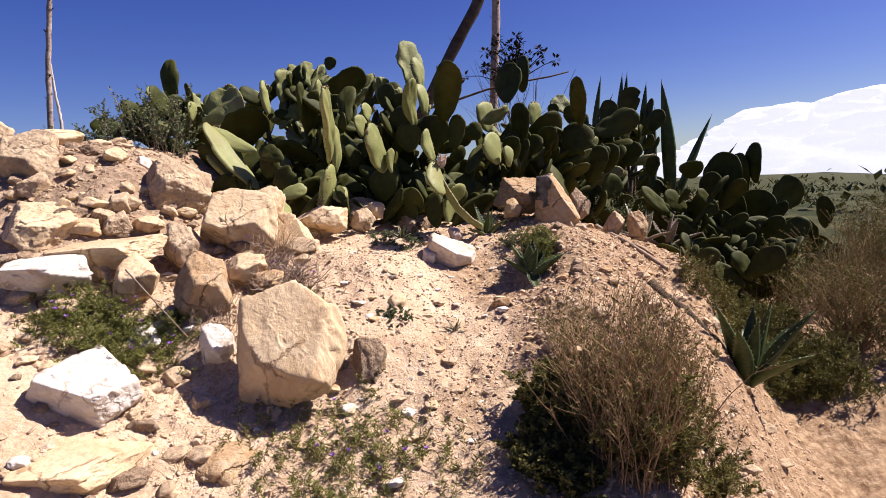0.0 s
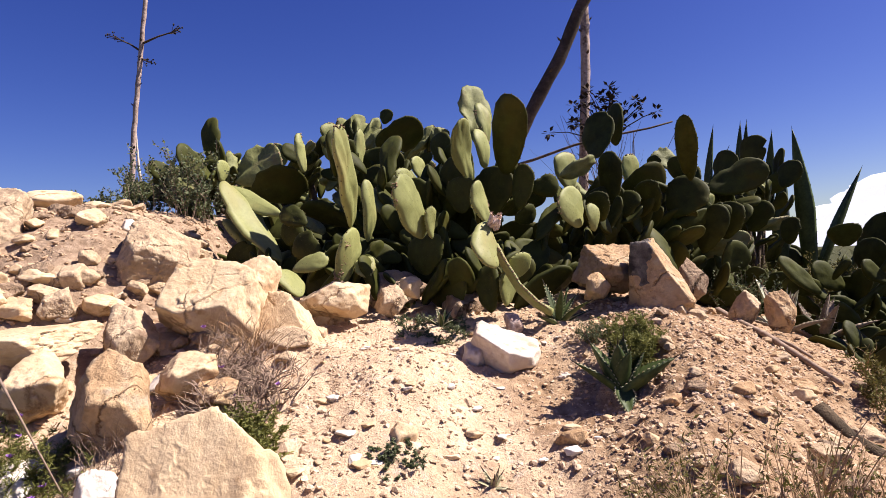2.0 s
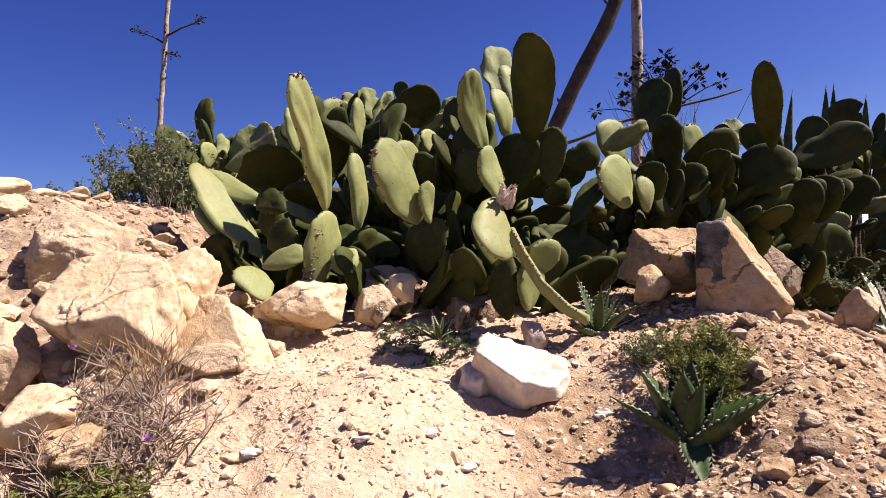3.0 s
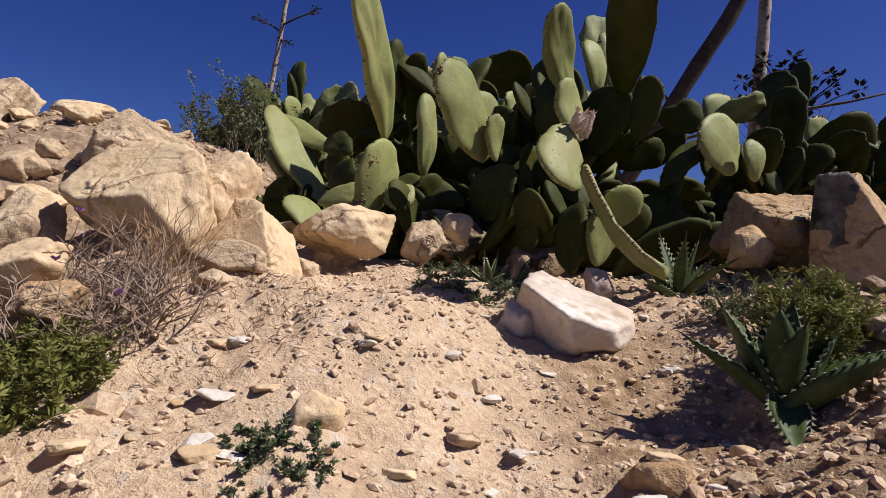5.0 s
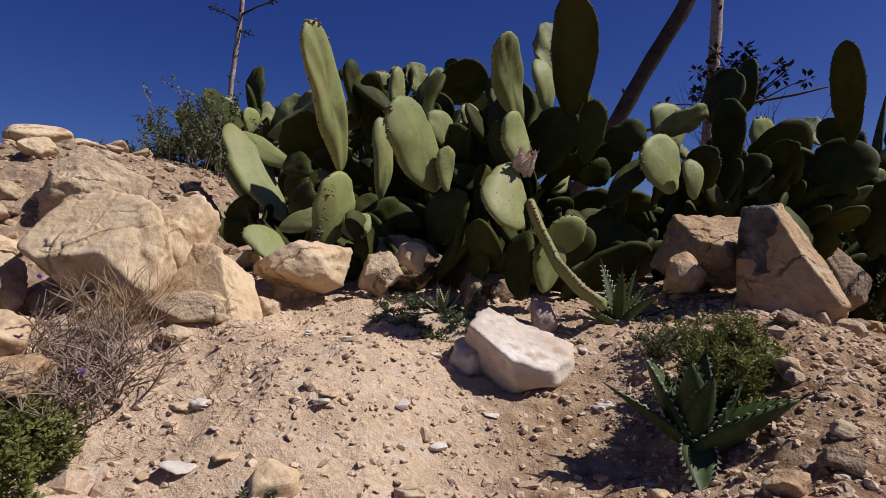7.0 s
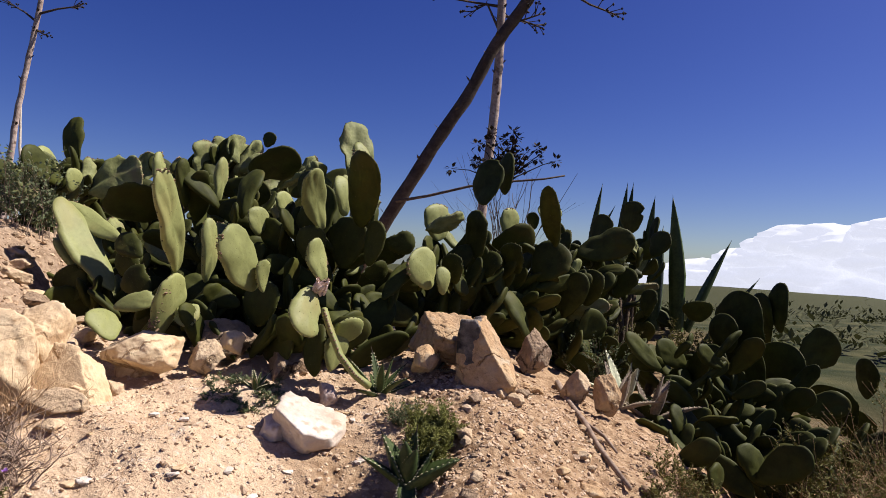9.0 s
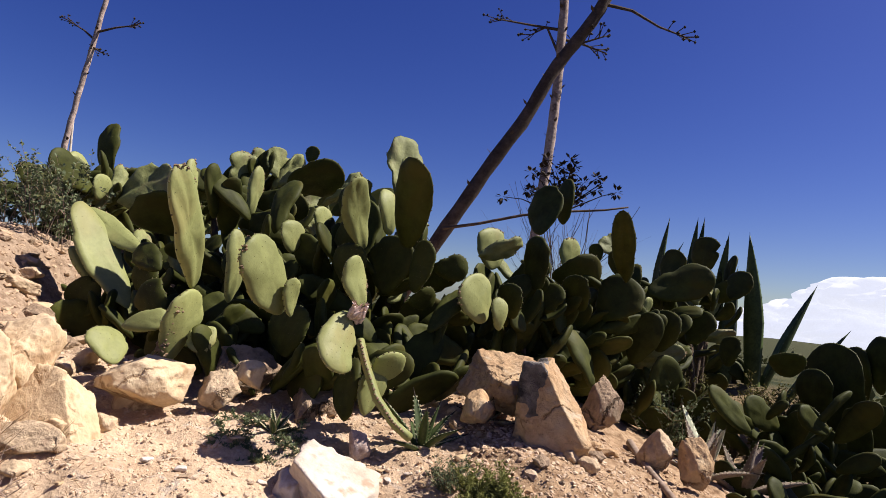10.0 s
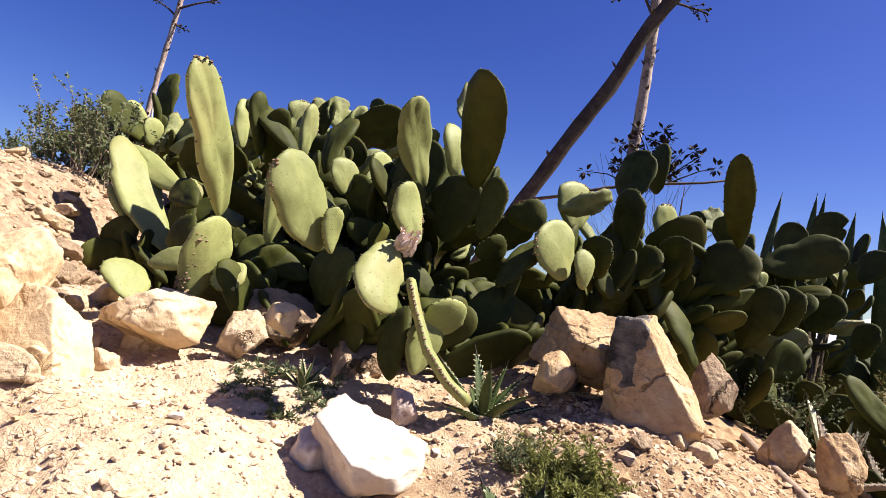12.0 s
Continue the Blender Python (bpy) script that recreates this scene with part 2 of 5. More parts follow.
def slope(x, y):
    """The smooth lie of the land: a bank that climbs ahead, higher to one side and falling off to the other."""
    x, y = np.asarray(x, float), np.asarray(y, float)
    z = np.interp(y, [-400, -60, -8, 0, 1.3, 2.1, 2.6, 3.05, 3.5, 3.9, 4.5, 6, 10, 30, 90],
                  [-10, -9, -1.6, -0.33, 0.03, 0.29, 0.47, 0.61, 0.80, 0.95, 1.06, 1.08, 0.85, -0.6, -4])
    near = ease((y + 2) / 4) * (1 - ease((y - 9) / 20))
    z = z + near * 0.52 * ease((-0.45 - x) / 2.0)
    z = z + near * 0.2 * ease((-1.35 - x) / 0.8) * ease((y - 3.1) / 0.7)
    edge = np.interp(y, [0, 1.6, 2.3, 2.9, 4.3, 6.0, 6.8, 8.6, 12], [0.80, 0.88, 1.00, 1.28, 1.68, 2.4, 2.7, 4.2, 5.5])
    z = z - near * 0.35 * np.clip(x - 0.8, 0, 1.3) * (1 - ease((y - 6.4) / 2))
    z = z + 0.17 * np.exp(-((x - 0.72) / 0.42) ** 2 - ((y - 3.35) / 0.75) ** 2)
    z = z - 0.17 * np.exp(-((x - 0.46) / 0.34) ** 2 - ((y - 3.55) / 0.36) ** 2)
    z = z + near * 0.19 * ease((0.1 - x) / 0.5) * (1 - ease((-1.05 - x) / 0.4)) * ease((y - 2.45) / 0.4) * (1 - ease((y - 3.4) / 0.55))
    z = z - near * 0.5 * ease((x - edge) / 0.6)
    z = z + 0.07 * np.exp(-((x + 0.62) / 0.36) ** 2 - ((y - 3.98) / 0.24) ** 2)
    z = z - 0.34 * np.exp(-((x + 1.62) / 0.46) ** 2 - ((y - 4.90) / 0.50) ** 2)
    z = z - 0.26 * np.exp(-((x - 1.10 - 0.6 * (y - 2.4)) / 0.11) ** 2 - ((y - 2.4) / 0.30) ** 2)
    return z


def rough_at(x, y):
    return (0.030 * noise.noise((x * 2.1, y * 2.1, 3.3)) + 0.022 * noise.noise((x * 6.3, y * 6.3, 1.7))
            + 0.020 * noise.noise((x * 17, y * 17, 9.1)) + 0.020 * abs(noise.noise((x * 31, y * 31, 5.2))))


def ground_z(x, y):
    out = max(abs(x + 0.1) - 3.1, abs(y - 2.8) - 2.6, 0.0)
    z = float(slope(x, y)) + rough_at(x, y) / (1 + 3 * out) + 0.05 * min(out, 6) * noise.noise((x * 0.35, y * 0.35, 6.1))
    far = ease((math.hypot(x, y) - 60) / 500)
    if far > 0:
        z += float(far) * (-48 + 16 * noise.noise((x * 0.0021, y * 0.0021, 7.7)) + 5 * noise.noise((x * 0.008, y * 0.008, 2.7)))
    return z


def axis(lo, hi, step, reach):
    core = np.arange(lo, hi + step / 2, step)
    grow = [step]
    while sum(grow) < reach:
        grow.append(grow[-1] * 1.16)
    out = np.cumsum(grow)
    return np.concatenate([lo - out[::-1], core, hi + out])


gx, gy = axis(-3.2, 3.0, 0.022, 2500), axis(0.2, 5.4, 0.022, 2500)
gv = [(x, y, ground_z(x, y)) for y in gy for x in gx]
nx = len(gx)
gf = [(j * nx + i, j * nx + i + 1, (j + 1) * nx + i + 1, (j + 1) * nx + i) for j in range(len(gy) - 1) for i in range(nx - 1)]
g_me = bpy.data.meshes.new("ground")
g_me.from_pydata(gv, [], gf)
g_me.polygons.foreach_set("use_smooth", [True] * len(gf))
# soil near, scrubland away from the bank
land = soil.copy()
land.name = "land"
ln, ll = land.node_tree.nodes, land.node_tree.links
lb = ln["Principled BSDF"]
near_colour = lb.inputs["Base Color"].links[0].from_socket
geo = ln.new("ShaderNodeNewGeometry")
cover = ln.new("ShaderNodeTexNoise")
cover.inputs["Scale"].default_value = 0.9
cover.inputs["Detail"].default_value = 8
ll.new(geo.outputs["Position"], cover.inputs["Vector"])
mound_at = ln.new("ShaderNodeSeparateXYZ")
ll.new(geo.outputs["Position"], mound_at.inputs[0])
patch = ln.new("ShaderNodeTexNoise")
patch.inputs["Scale"].default_value = 2.6
patch.inputs["Detail"].default_value = 7
ll.new(geo.outputs["Position"], patch.inputs["Vector"])
patch_shift = ln.new("ShaderNodeMath")
patch_shift.operation = "MULTIPLY_ADD"
patch_shift.inputs[1].default_value = 2.4
ll.new(patch.outputs["Fac"], patch_shift.inputs[0])
ll.new(mound_at.outputs["X"], patch_shift.inputs[2])
mound_amount = ln.new("ShaderNodeMapRange")
mound_amount.inputs["From Min"].default_value, mound_amount.inputs["From Max"].default_value = 1.02, 1.8
ll.new(patch_shift.outputs[0], mound_amount.inputs["Value"])
clods = ln.new("ShaderNodeTexNoise")
clods.inputs["Scale"].default_value = 24
clods.inputs["Detail"].default_value = 6
ll.new(geo.outputs["Position"], clods.inputs["Vector"])
earth = ln.new("ShaderNodeValToRGB")
earth.color_ramp.elements[0].position, earth.color_ramp.elements[1].position = 0.35, 0.66
earth.color_ramp.elements[0].color, earth.color_ramp.elements[1].color = (0.212, 0.126, 0.069, 1), (0.455, 0.315, 0.190, 1)
ll.new(clods.outputs["Fac"], earth.inputs["Fac"])
mound_mix = ln.new("ShaderNodeMix")
mound_mix.data_type = "RGBA"
ll.new(mound_amount.outputs["Result"], mound_mix.inputs["Factor"])
ll.new(near_colour, mound_mix.inputs["A"])
ll.new(earth.outputs["Color"], mound_mix.inputs["B"])
near_colour = mound_mix.outputs["Result"]
# browner broken earth on the high side of the bank
high_shift = ln.new("ShaderNodeMath")
high_shift.operation = "MULTIPLY_ADD"
high_shift.inputs[1].default_value = -1.6
ll.new(patch.outputs["Fac"], high_shift.inputs[0])
ll.new(mound_at.outputs["X"], high_shift.inputs[2])
high_amount = ln.new("ShaderNodeMapRange")
high_amount.inputs["From Min"].default_value, high_amount.inputs["From Max"].default_value = -1.85, -2.35
high_amount.inputs["To Max"].default_value = 0.85
ll.new(high_shift.outputs[0], high_amount.inputs["Value"])
brown_earth = ln.new("ShaderNodeValToRGB")
brown_earth.color_ramp.elements[0].position, brown_earth.color_ramp.elements[1].position = 0.35, 0.68
brown_earth.color_ramp.elements[0].color, brown_earth.color_ramp.elements[1].color = (0.168, 0.108, 0.068, 1), (0.400, 0.292, 0.200, 1)
ll.new(clods.outputs["Fac"], brown_earth.inputs["Fac"])
high_mix = ln.new("ShaderNodeMix")
high_mix.data_type = "RGBA"
high_back = ln.new("ShaderNodeMapRange")
high_back.inputs["From Min"].default_value, high_back.inputs["From Max"].default_value = 2.9, 3.4
ll.new(mound_at.outputs["Y"], high_back.inputs["Value"])
high_both = ln.new("ShaderNodeMath")
high_both.operation = "MULTIPLY"
ll.new(high_amount.outputs["Result"], high_both.inputs[0])
ll.new(high_back.outputs["Result"], high_both.inputs[1])
ll.new(high_both.outputs[0], high_mix.inputs["Factor"])
ll.new(near_colour, high_mix.inputs["A"])
ll.new(brown_earth.outputs["Color"], high_mix.inputs["B"])
near_colour = high_mix.outputs["Result"]
dist = ln.new("ShaderNodeVectorMath")
dist.operation = "DISTANCE"
dist.inputs[1].default_value = (-0.5, 3.0, 0.6)
ll.new(geo.outputs["Position"], dist.inputs[0])
reach_node = ln.new("ShaderNodeMapRange")
reach_node.inputs["From Min"].default_value, reach_node.inputs["From Max"].default_value = 3.6, 7.5
ll.new(dist.outputs["Value"], reach_node.inputs["Value"])
tone = ln.new("ShaderNodeValToRGB")
tone.color_ramp.elements[0].position, tone.color_ramp.elements[1].position = 0.42, 0.62
tone.color_ramp.elements[0].color, tone.color_ramp.elements[1].color = (0.025, 0.031, 0.010, 1), (0.07, 0.066, 0.028, 1)
ll.new(cover.outputs["Fac"], tone.inputs["Fac"])
blend = ln.new("ShaderNodeMix")
blend.data_type = "RGBA"
ll.new(reach_node.outputs["Result"], blend.inputs["Factor"])
ll.new(near_colour, blend.inputs["A"])
ll.new(tone.outputs["Color"], blend.inputs["B"])
ll.new(blend.outputs["Result"], lb.inputs["Base Color"])
g_me.materials.append(land)
ground = tagged(new("ground", g_me), "dry stony earth bank rising to a cactus hedge", "ground", kind="structure")

# low cloud bank beyond the hills
cb = Build()
rnd = random.Random(5)
for i in range(90):
    deg = rnd.uniform(21, 78)
    a = radians(deg)
    top = 40 + 165 * min(1.0, max(0.0, (deg - 23) / 10))
    r = rnd.uniform(70, 120)
    cz = rnd.uniform(-40, max(-30, top - r * 0.55))
    c = Vector((2100 * math.sin(a), 2100 * math.cos(a), cz))
    bd, bf = ball(4)
    pts = []
    for d in bd:
        d = Vector(d)
        k = r * (1 + 0.16 * noise.noise(d * 1.9 + Vector((i, 0, 0))) + 0.10 * noise.noise(d * 5 + Vector((i, 2, 0))) + 0.05 * noise.noise(d * 13 + Vector((i, 5, 0))))
        pts.append(c + Vector((d.x * k * 1.9, d.y * k, d.z * k * 0.55)))
    cb.add(pts, bf)
cloud = tagged(new("cloud_bank", cb.mesh("cloud_bank", [cloud_mat], True)), "white cloud bank low over the hills", "cloud", kind="structure")

# ---- rocks ----
WORDS = {"cream_stone": "pale cream limestone", "tan_stone": "tan weathered limestone", "orange_stone": "orange-stained limestone",
         "white_stone": "chalky white limestone", "brown_stone": "brown earthy rock",
         "chalk_stone": "pale chalky limestone", "pink_stone": "white and reddish pebbly stone"}
# flat sides of each kind of rock: the way a side looks and how far out it lies
SIDES = {
    "smooth": [(0, 0, 1, 0.8)],
    "hunk": [(0.16, -0.58, 0.80, 0.46), (-0.35, -0.45, -0.82, 0.50), (-0.88, -0.25, 0.40, 0.74), (0.15, 0.25, 0.95, 0.80), (0.85, -0.40, 0.15, 0.76), (0.35, -0.75, -0.55, 0.62)],
    "rough": [(0.1, -0.5, 0.8, 0.66), (-0.7, -0.5, 0.3, 0.7)],
    "boulder": [(0.05, 0.1, 1, 0.78), (-0.62, -0.25, 0.74, 0.60), (0.1, -0.93, 0.32, 0.62), (-0.05, -0.6, -0.8, 0.55), (0.95, -0.2, 0.1, 0.8), (0.5, -0.3, 0.8, 0.78), (0.6, -0.75, -0.1, 0.7)],
    "slab": [(0.24, -0.52, 0.82, 0.30), (-0.05, 0.6, -0.8, 0.45), (-0.9, -0.3, 0.15, 0.72), (0.85, -0.3, 0.35, 0.74), (0.3, -0.45, -0.84, 0.88), (-0.4, 0.3, 0.9, 0.8)],
    "face": [(0.12, -0.80, 0.58, 0.36), (0.75, 0.0, 0.66, 0.62), (-0.85, -0.3, 0.4, 0.7), (0.1, 0.3, 0.95, 0.85), (0.5, -0.3, -0.8, 0.9), (-0.5, -0.3, -0.8, 0.9), (0.7, -0.6, 0.0, 0.72)],
    "flat": [(0.05, -0.2, 1, 0.55), (0.0, -0.9, -0.25, 0.62), (0.9, -0.3, 0.1, 0.8), (-0.9, -0.3, 0.1, 0.8)],
    "wedge": [(0.40, -0.30, 0.87, 0.32), (-0.52, -0.80, -0.28, 0.34), (-0.90, -0.1, 0.25, 0.66), (0.35, -0.90, -0.25, 0.62), (0.95, -0.15, -0.1, 0.9), (0.0, 0.9, 0.3, 0.7)],
    "tooth": [(0.80, -0.05, 0.52, 0.42), (0.20, -0.96, 0.04, 0.42), (-0.95, -0.15, 0.10, 0.46), (-0.20, 0.0, 0.97, 0.74), (0.2, 0.9, 0.3, 0.5), (-0.6, -0.75, -0.2, 0.56)]}
def rock(name, place, size, turn, tilt, seed, mat, shape):
    rr = random.Random(seed)
    sides = list(SIDES[shape])
    count = {"smooth": 18, "rough": 12, "boulder": 8}.get(shape, 9)
    for k in range(count):
        z = 1 - 2 * (k + 0.5) / count
        az = k * 2.399963 + rr.uniform(-0.5, 0.5) + seed
        r = math.sqrt(1 - z * z)
        sides.append((r * math.cos(az), r * math.sin(az), z + rr.uniform(-0.2, 0.2), rr.uniform(0.85, 1.0) if shape == "smooth" else rr.uniform(0.60, 1.04) if shape == "rough" else rr.uniform(0.72, 1.02)))
    sd = np.array(sides)
    nrm = sd[:, :3] / np.linalg.norm(sd[:, :3], axis=1)[:, None]
    d, faces = ball(6 if max(size) > 0.4 else 5 if max(size) > 0.16 else 4)
    power = 12.0 if shape == "smooth" else 60.0
    dots = np.clip(d @ nrm.T, 0.0, None) / sd[:, 3][None, :]
    top_dot = dots.max(1)
    radius = 1 / (top_dot * ((dots / top_dot[:, None]) ** power).sum(1) ** (1 / power))
    p = d * radius[:, None]
    off = Vector((seed * 3.1, seed * 1.7, seed * 0.9))
    amp = 0.030 if shape == "smooth" else 0.070 if shape == "rough" else 0.042
    chip = 0.10 if shape == "smooth" else 0.42 if shape in ("tooth", "wedge") else 0.30
    out = []
    for q in p:
        v = Vector(q)
        n1, n2 = noise.noise(v * 1.7 + off), noise.noise(v * 4.7 + off)
        n3, n4 = noise.noise(v * 12 + off), noise.noise(v * 29 + off)
        # broken faces: each cell is a flat chip with its own lean
        w = v * 2.3 + off + Vector((n2, n3, n1)) * 0.22
        cell = noise.voronoi(w)[1][0]
        lean = noise.cell_vector(cell * 7.3)
        chipped = (w - cell).dot(lean - Vector((0.5, 0.5, 0.5)))
        pit = max(0.0, n3 - 0.2) + 0.7 * max(0.0, n4 - 0.25)
        out.append(1 + amp * (1.1 * n1 + 0.6 * n2 + 0.5 * n3 + 0.4 * n4 - 0.9 * pit) + chip * 0.35 * chipped)
    p = p * np.array(out)[:, None]
    lo, hi = p.min(0), p.max(0)
    p = (p - (lo + hi) / 2) * (np.array(size) / (hi - lo))
    me = bpy.data.meshes.new(name)
    me.from_pydata(p.tolist(), [], faces)
    me.polygons.foreach_set("use_smooth", [True] * len(faces))
    me.materials.append(mat)
    if shape == "tooth":
        # dark weathered crust left on the upper corner
        me.materials.append(dark_crust)
        for pl in me.polygons:
            c = pl.center
            edge = 0.16 * noise.noise(Vector(c) * 9) + 0.10 * noise.noise(Vector(c) * 25)
            if c.x / size[0] + 0.35 * c.y / size[1] < -0.20 + edge and c.z / size[2] > 0.02 + edge:
                pl.material_index = 1
    big = max(size)
    word = {"slab": "leaning slab of ", "face": "broad leaning face of ", "flat": "flat slab of ", "boulder": "big angular boulder of ", "hunk": "big smooth-faced boulder of ", "wedge": "wedge of ", "tooth": "upright jagged block of "}.get(shape, "")
    where = "lying on the slope" if big < 0.25 else "half buried in the bank"
    ob = tagged(new({"stone": "stone", "slab": "rock_slab"}.get(name, "rock"), me), f"{word}{WORDS[mat.name]} {where}", "rock", "rocks on the bank")
    # sink what would hang over the earth
    low = float(slope(place[0], place[1])) + 0.02 - (place[2] - size[2] / 2)
    low = max(low, -0.45 * size[2])
    if low < 0:
        ob.scale = (1, 1, 1 - low / size[2])
        place = (place[0], place[1], place[2] + low / 2)
    ob.matrix_basis = pose(*place, 0, tilt, turn) @ Matrix.Diagonal((*ob.scale, 1))
    return ob


rock("boulder", (-1.18, 3.48, 1.18), (0.48, 0.40, 0.48), 0, 0, 3, cream_stone, "hunk")
rock("boulder", (-1.08, 3.67, 1.29), (0.25, 0.21, 0.27), 0, 6, 15, cream_stone, "rough")
rock("slab", (-0.70, 2.50, 0.82), (0.50, 0.25, 0.38), -8, 0, 7, cream_stone, "slab")
rock("chunk", (-0.36, 2.66, 0.59), (0.16, 0.15, 0.28), 10, 0, 8, brown_stone, "rough")
rock("stone", (-1.00, 3.04, 1.00), (0.22, 0.20, 0.18), 0, 0, 43, cream_stone, "rough")
rock("stone", (-0.90, 3.02, 0.94), (0.20, 0.17, 0.12), 0, 0, 44, orange_stone, "rough")
rock("block", (-1.15, 2.84, 0.95), (0.27, 0.26, 0.37), 15, 0, 11, orange_stone, "rough")
rock("stone", (-1.02, 2.61, 0.73), (0.15, 0.14, 0.21), 20, 0, 12, white_stone, "rough")
rock("dome", (-1.42, 3.29, 1.13), (0.25, 0.24, 0.25), 0, 0, 14, tan_stone, "rough")
rock("stone", (-1.47, 2.36, 0.62), (0.46, 0.35, 0.31), -10, 14, 13, white_stone, "flat")
rock("stone", (-0.88, 2.21, 0.35), (0.27, 0.26, 0.18), 0, 0, 31, orange_stone, "smooth")
rock("slab", (-1.35, 2.04, 0.47), (0.46, 0.35, 0.15), 0, 0, 32, cream_stone, "flat")
rock("slab", (-2.19, 3.30, 1.26), (0.46, 0.40, 0.28), 0, 6, 33, cream_stone, "rough")
rock("slab", (-1.75, 3.10, 1.12), (0.60, 0.34, 0.14), 0, -4, 34, cream_stone, "flat")
rock("slab", (-1.50, 2.94, 1.04), (0.24, 0.23, 0.18), 0, 0, 42, cream_stone, "rough")
rock("slab", (-1.86, 2.84, 1.06), (0.37, 0.36, 0.17), 0, 0, 35, white_stone, "flat")
rock("boulder", (-2.54, 3.82, 1.62), (0.48, 0.42, 0.46), 0, 0, 36, tan_stone, "rough")
rock("stone", (-2.71, 4.38, 1.82), (0.35, 0.33, 0.15), 0, 0, 38, cream_stone, "smooth")
rock("boulder", (-1.66, 3.86, 1.42), (0.44, 0.42, 0.44), 0, 8, 39, tan_stone, "rough")
rock("stone", (-2.03, 3.49, 1.34), (0.19, 0.18, 0.21), 0, 0, 40, brown_stone, "rough")
rock("stone", (-1.82, 3.39, 1.25), (0.18, 0.17, 0.16), 0, 0, 41, tan_stone, "rough")
rock("stone", (-1.93, 3.54, 1.36), (0.16, 0.15, 0.13), 0, 0, 50, tan_stone, "rough")
rock("boulder", (-2.36, 4.15, 1.55), (0.70, 0.50, 0.44), 6, 12, 37, brown_stone, "rough")
rock("boulder", (-3.07, 4.26, 1.90), (0.24, 0.23, 0.21), 0, 0, 17, tan_stone, "rough")
rock("stone", (-1.87, 3.53, 1.36), (0.14, 0.13, 0.14), 0, 0, 53, tan_stone, "rough")
rock("boulder", (-0.80, 3.97, 1.19), (0.36, 0.29, 0.17), 0, 4, 16, cream_stone, "boulder")
rock("face", (-0.91, 3.66, 1.00), (0.44, 0.32, 0.50), 0, 8, 48, cream_stone, "face")
rock("stone", (-0.78, 3.90, 0.95), (0.21, 0.20, 0.13), 0, 0, 54, cream_stone, "rough")
rock("stone", (-0.53, 4.08, 1.15), (0.18, 0.17, 0.17), 0, 0, 27, tan_stone, "rough")
rock("stone", (-0.57, 4.37, 1.20), (0.32, 0.27, 0.21), 0, 0, 29, brown_stone, "rough")
rock("stone", (-0.45, 4.19, 1.23), (0.12, 0.12, 0.08), 0, 10, 28, cream_stone, "rough")
rock("boulder", (-0.20, 4.31, 1.09), (0.25, 0.23, 0.21), 0, 0, 30, brown_stone, "rough")
rock("stone", (0.09, 4.00, 1.01), (0.09, 0.09, 0.15), 0, -8, 26, pink_stone, "rough")
rock("wedge", (0.03, 3.79, 0.92), (0.36, 0.32, 0.28), 0, 4, 18, chalk_stone, "wedge")
rock("stone", (-0.08, 3.75, 0.93), (0.11, 0.11, 0.11), 0, 0, 19, chalk_stone, "rough")
rock("tooth", (0.82, 4.32, 1.17), (0.36, 0.29, 0.46), -20, 0, 20, orange_stone, "tooth")
rock("boulder", (0.60, 4.54, 1.26), (0.41, 0.35, 0.25), 0, 0, 21, orange_stone, "rough")
rock("stone", (0.51, 4.28, 1.19), (0.14, 0.13, 0.10), 0, 0, 22, orange_stone, "rough")
rock("boulder", (1.15, 5.10, 1.16), (0.23, 0.21, 0.21), 0, 0, 23, brown_stone, "rough")
rock("stone", (1.37, 4.76, 0.97), (0.15, 0.15, 0.21), 20, 8, 24, tan_stone, "rough")
rock("stone", (1.53, 4.70, 0.96), (0.16, 0.15, 0.22), -15, -6, 25, orange_stone, "rough")
rock("stone", (1.11, 3.20, 0.67), (0.13, 0.11, 0.06), 0, -4, 46, tan_stone, "flat")
rock("stone", (-0.26, 3.06, 0.78), (0.10, 0.09, 0.10), 0, 0, 45, cream_stone, "rough")
rock("stone", (-0.85, 4.04, 1.09), (0.19, 0.18, 0.20), 0, 0, 47, cream_stone, "rough")

# ---- prickly pear hedge ----
def plant(x, y, label):
    return thing("prickly_pear", (x, y, ground_z(x, y)), label, "cactus", "cactus hedge")


pear_left = plant(-0.95, 4.75, "green prickly pear cactus with tall pads in a sunlit tone over rocks")
pear_middle = plant(-0.1, 5.0, "dense prickly pear cactus in shade-dark green on the bank")
pear_right = plant(1.35, 5.9, "spreading prickly pear cactus in shade-dark green beside the agave")
pear_low = plant(2.5, 6.0, "broad prickly pear cactus in a shade-dark tone below the bank")
pad_rng = random.Random(11)


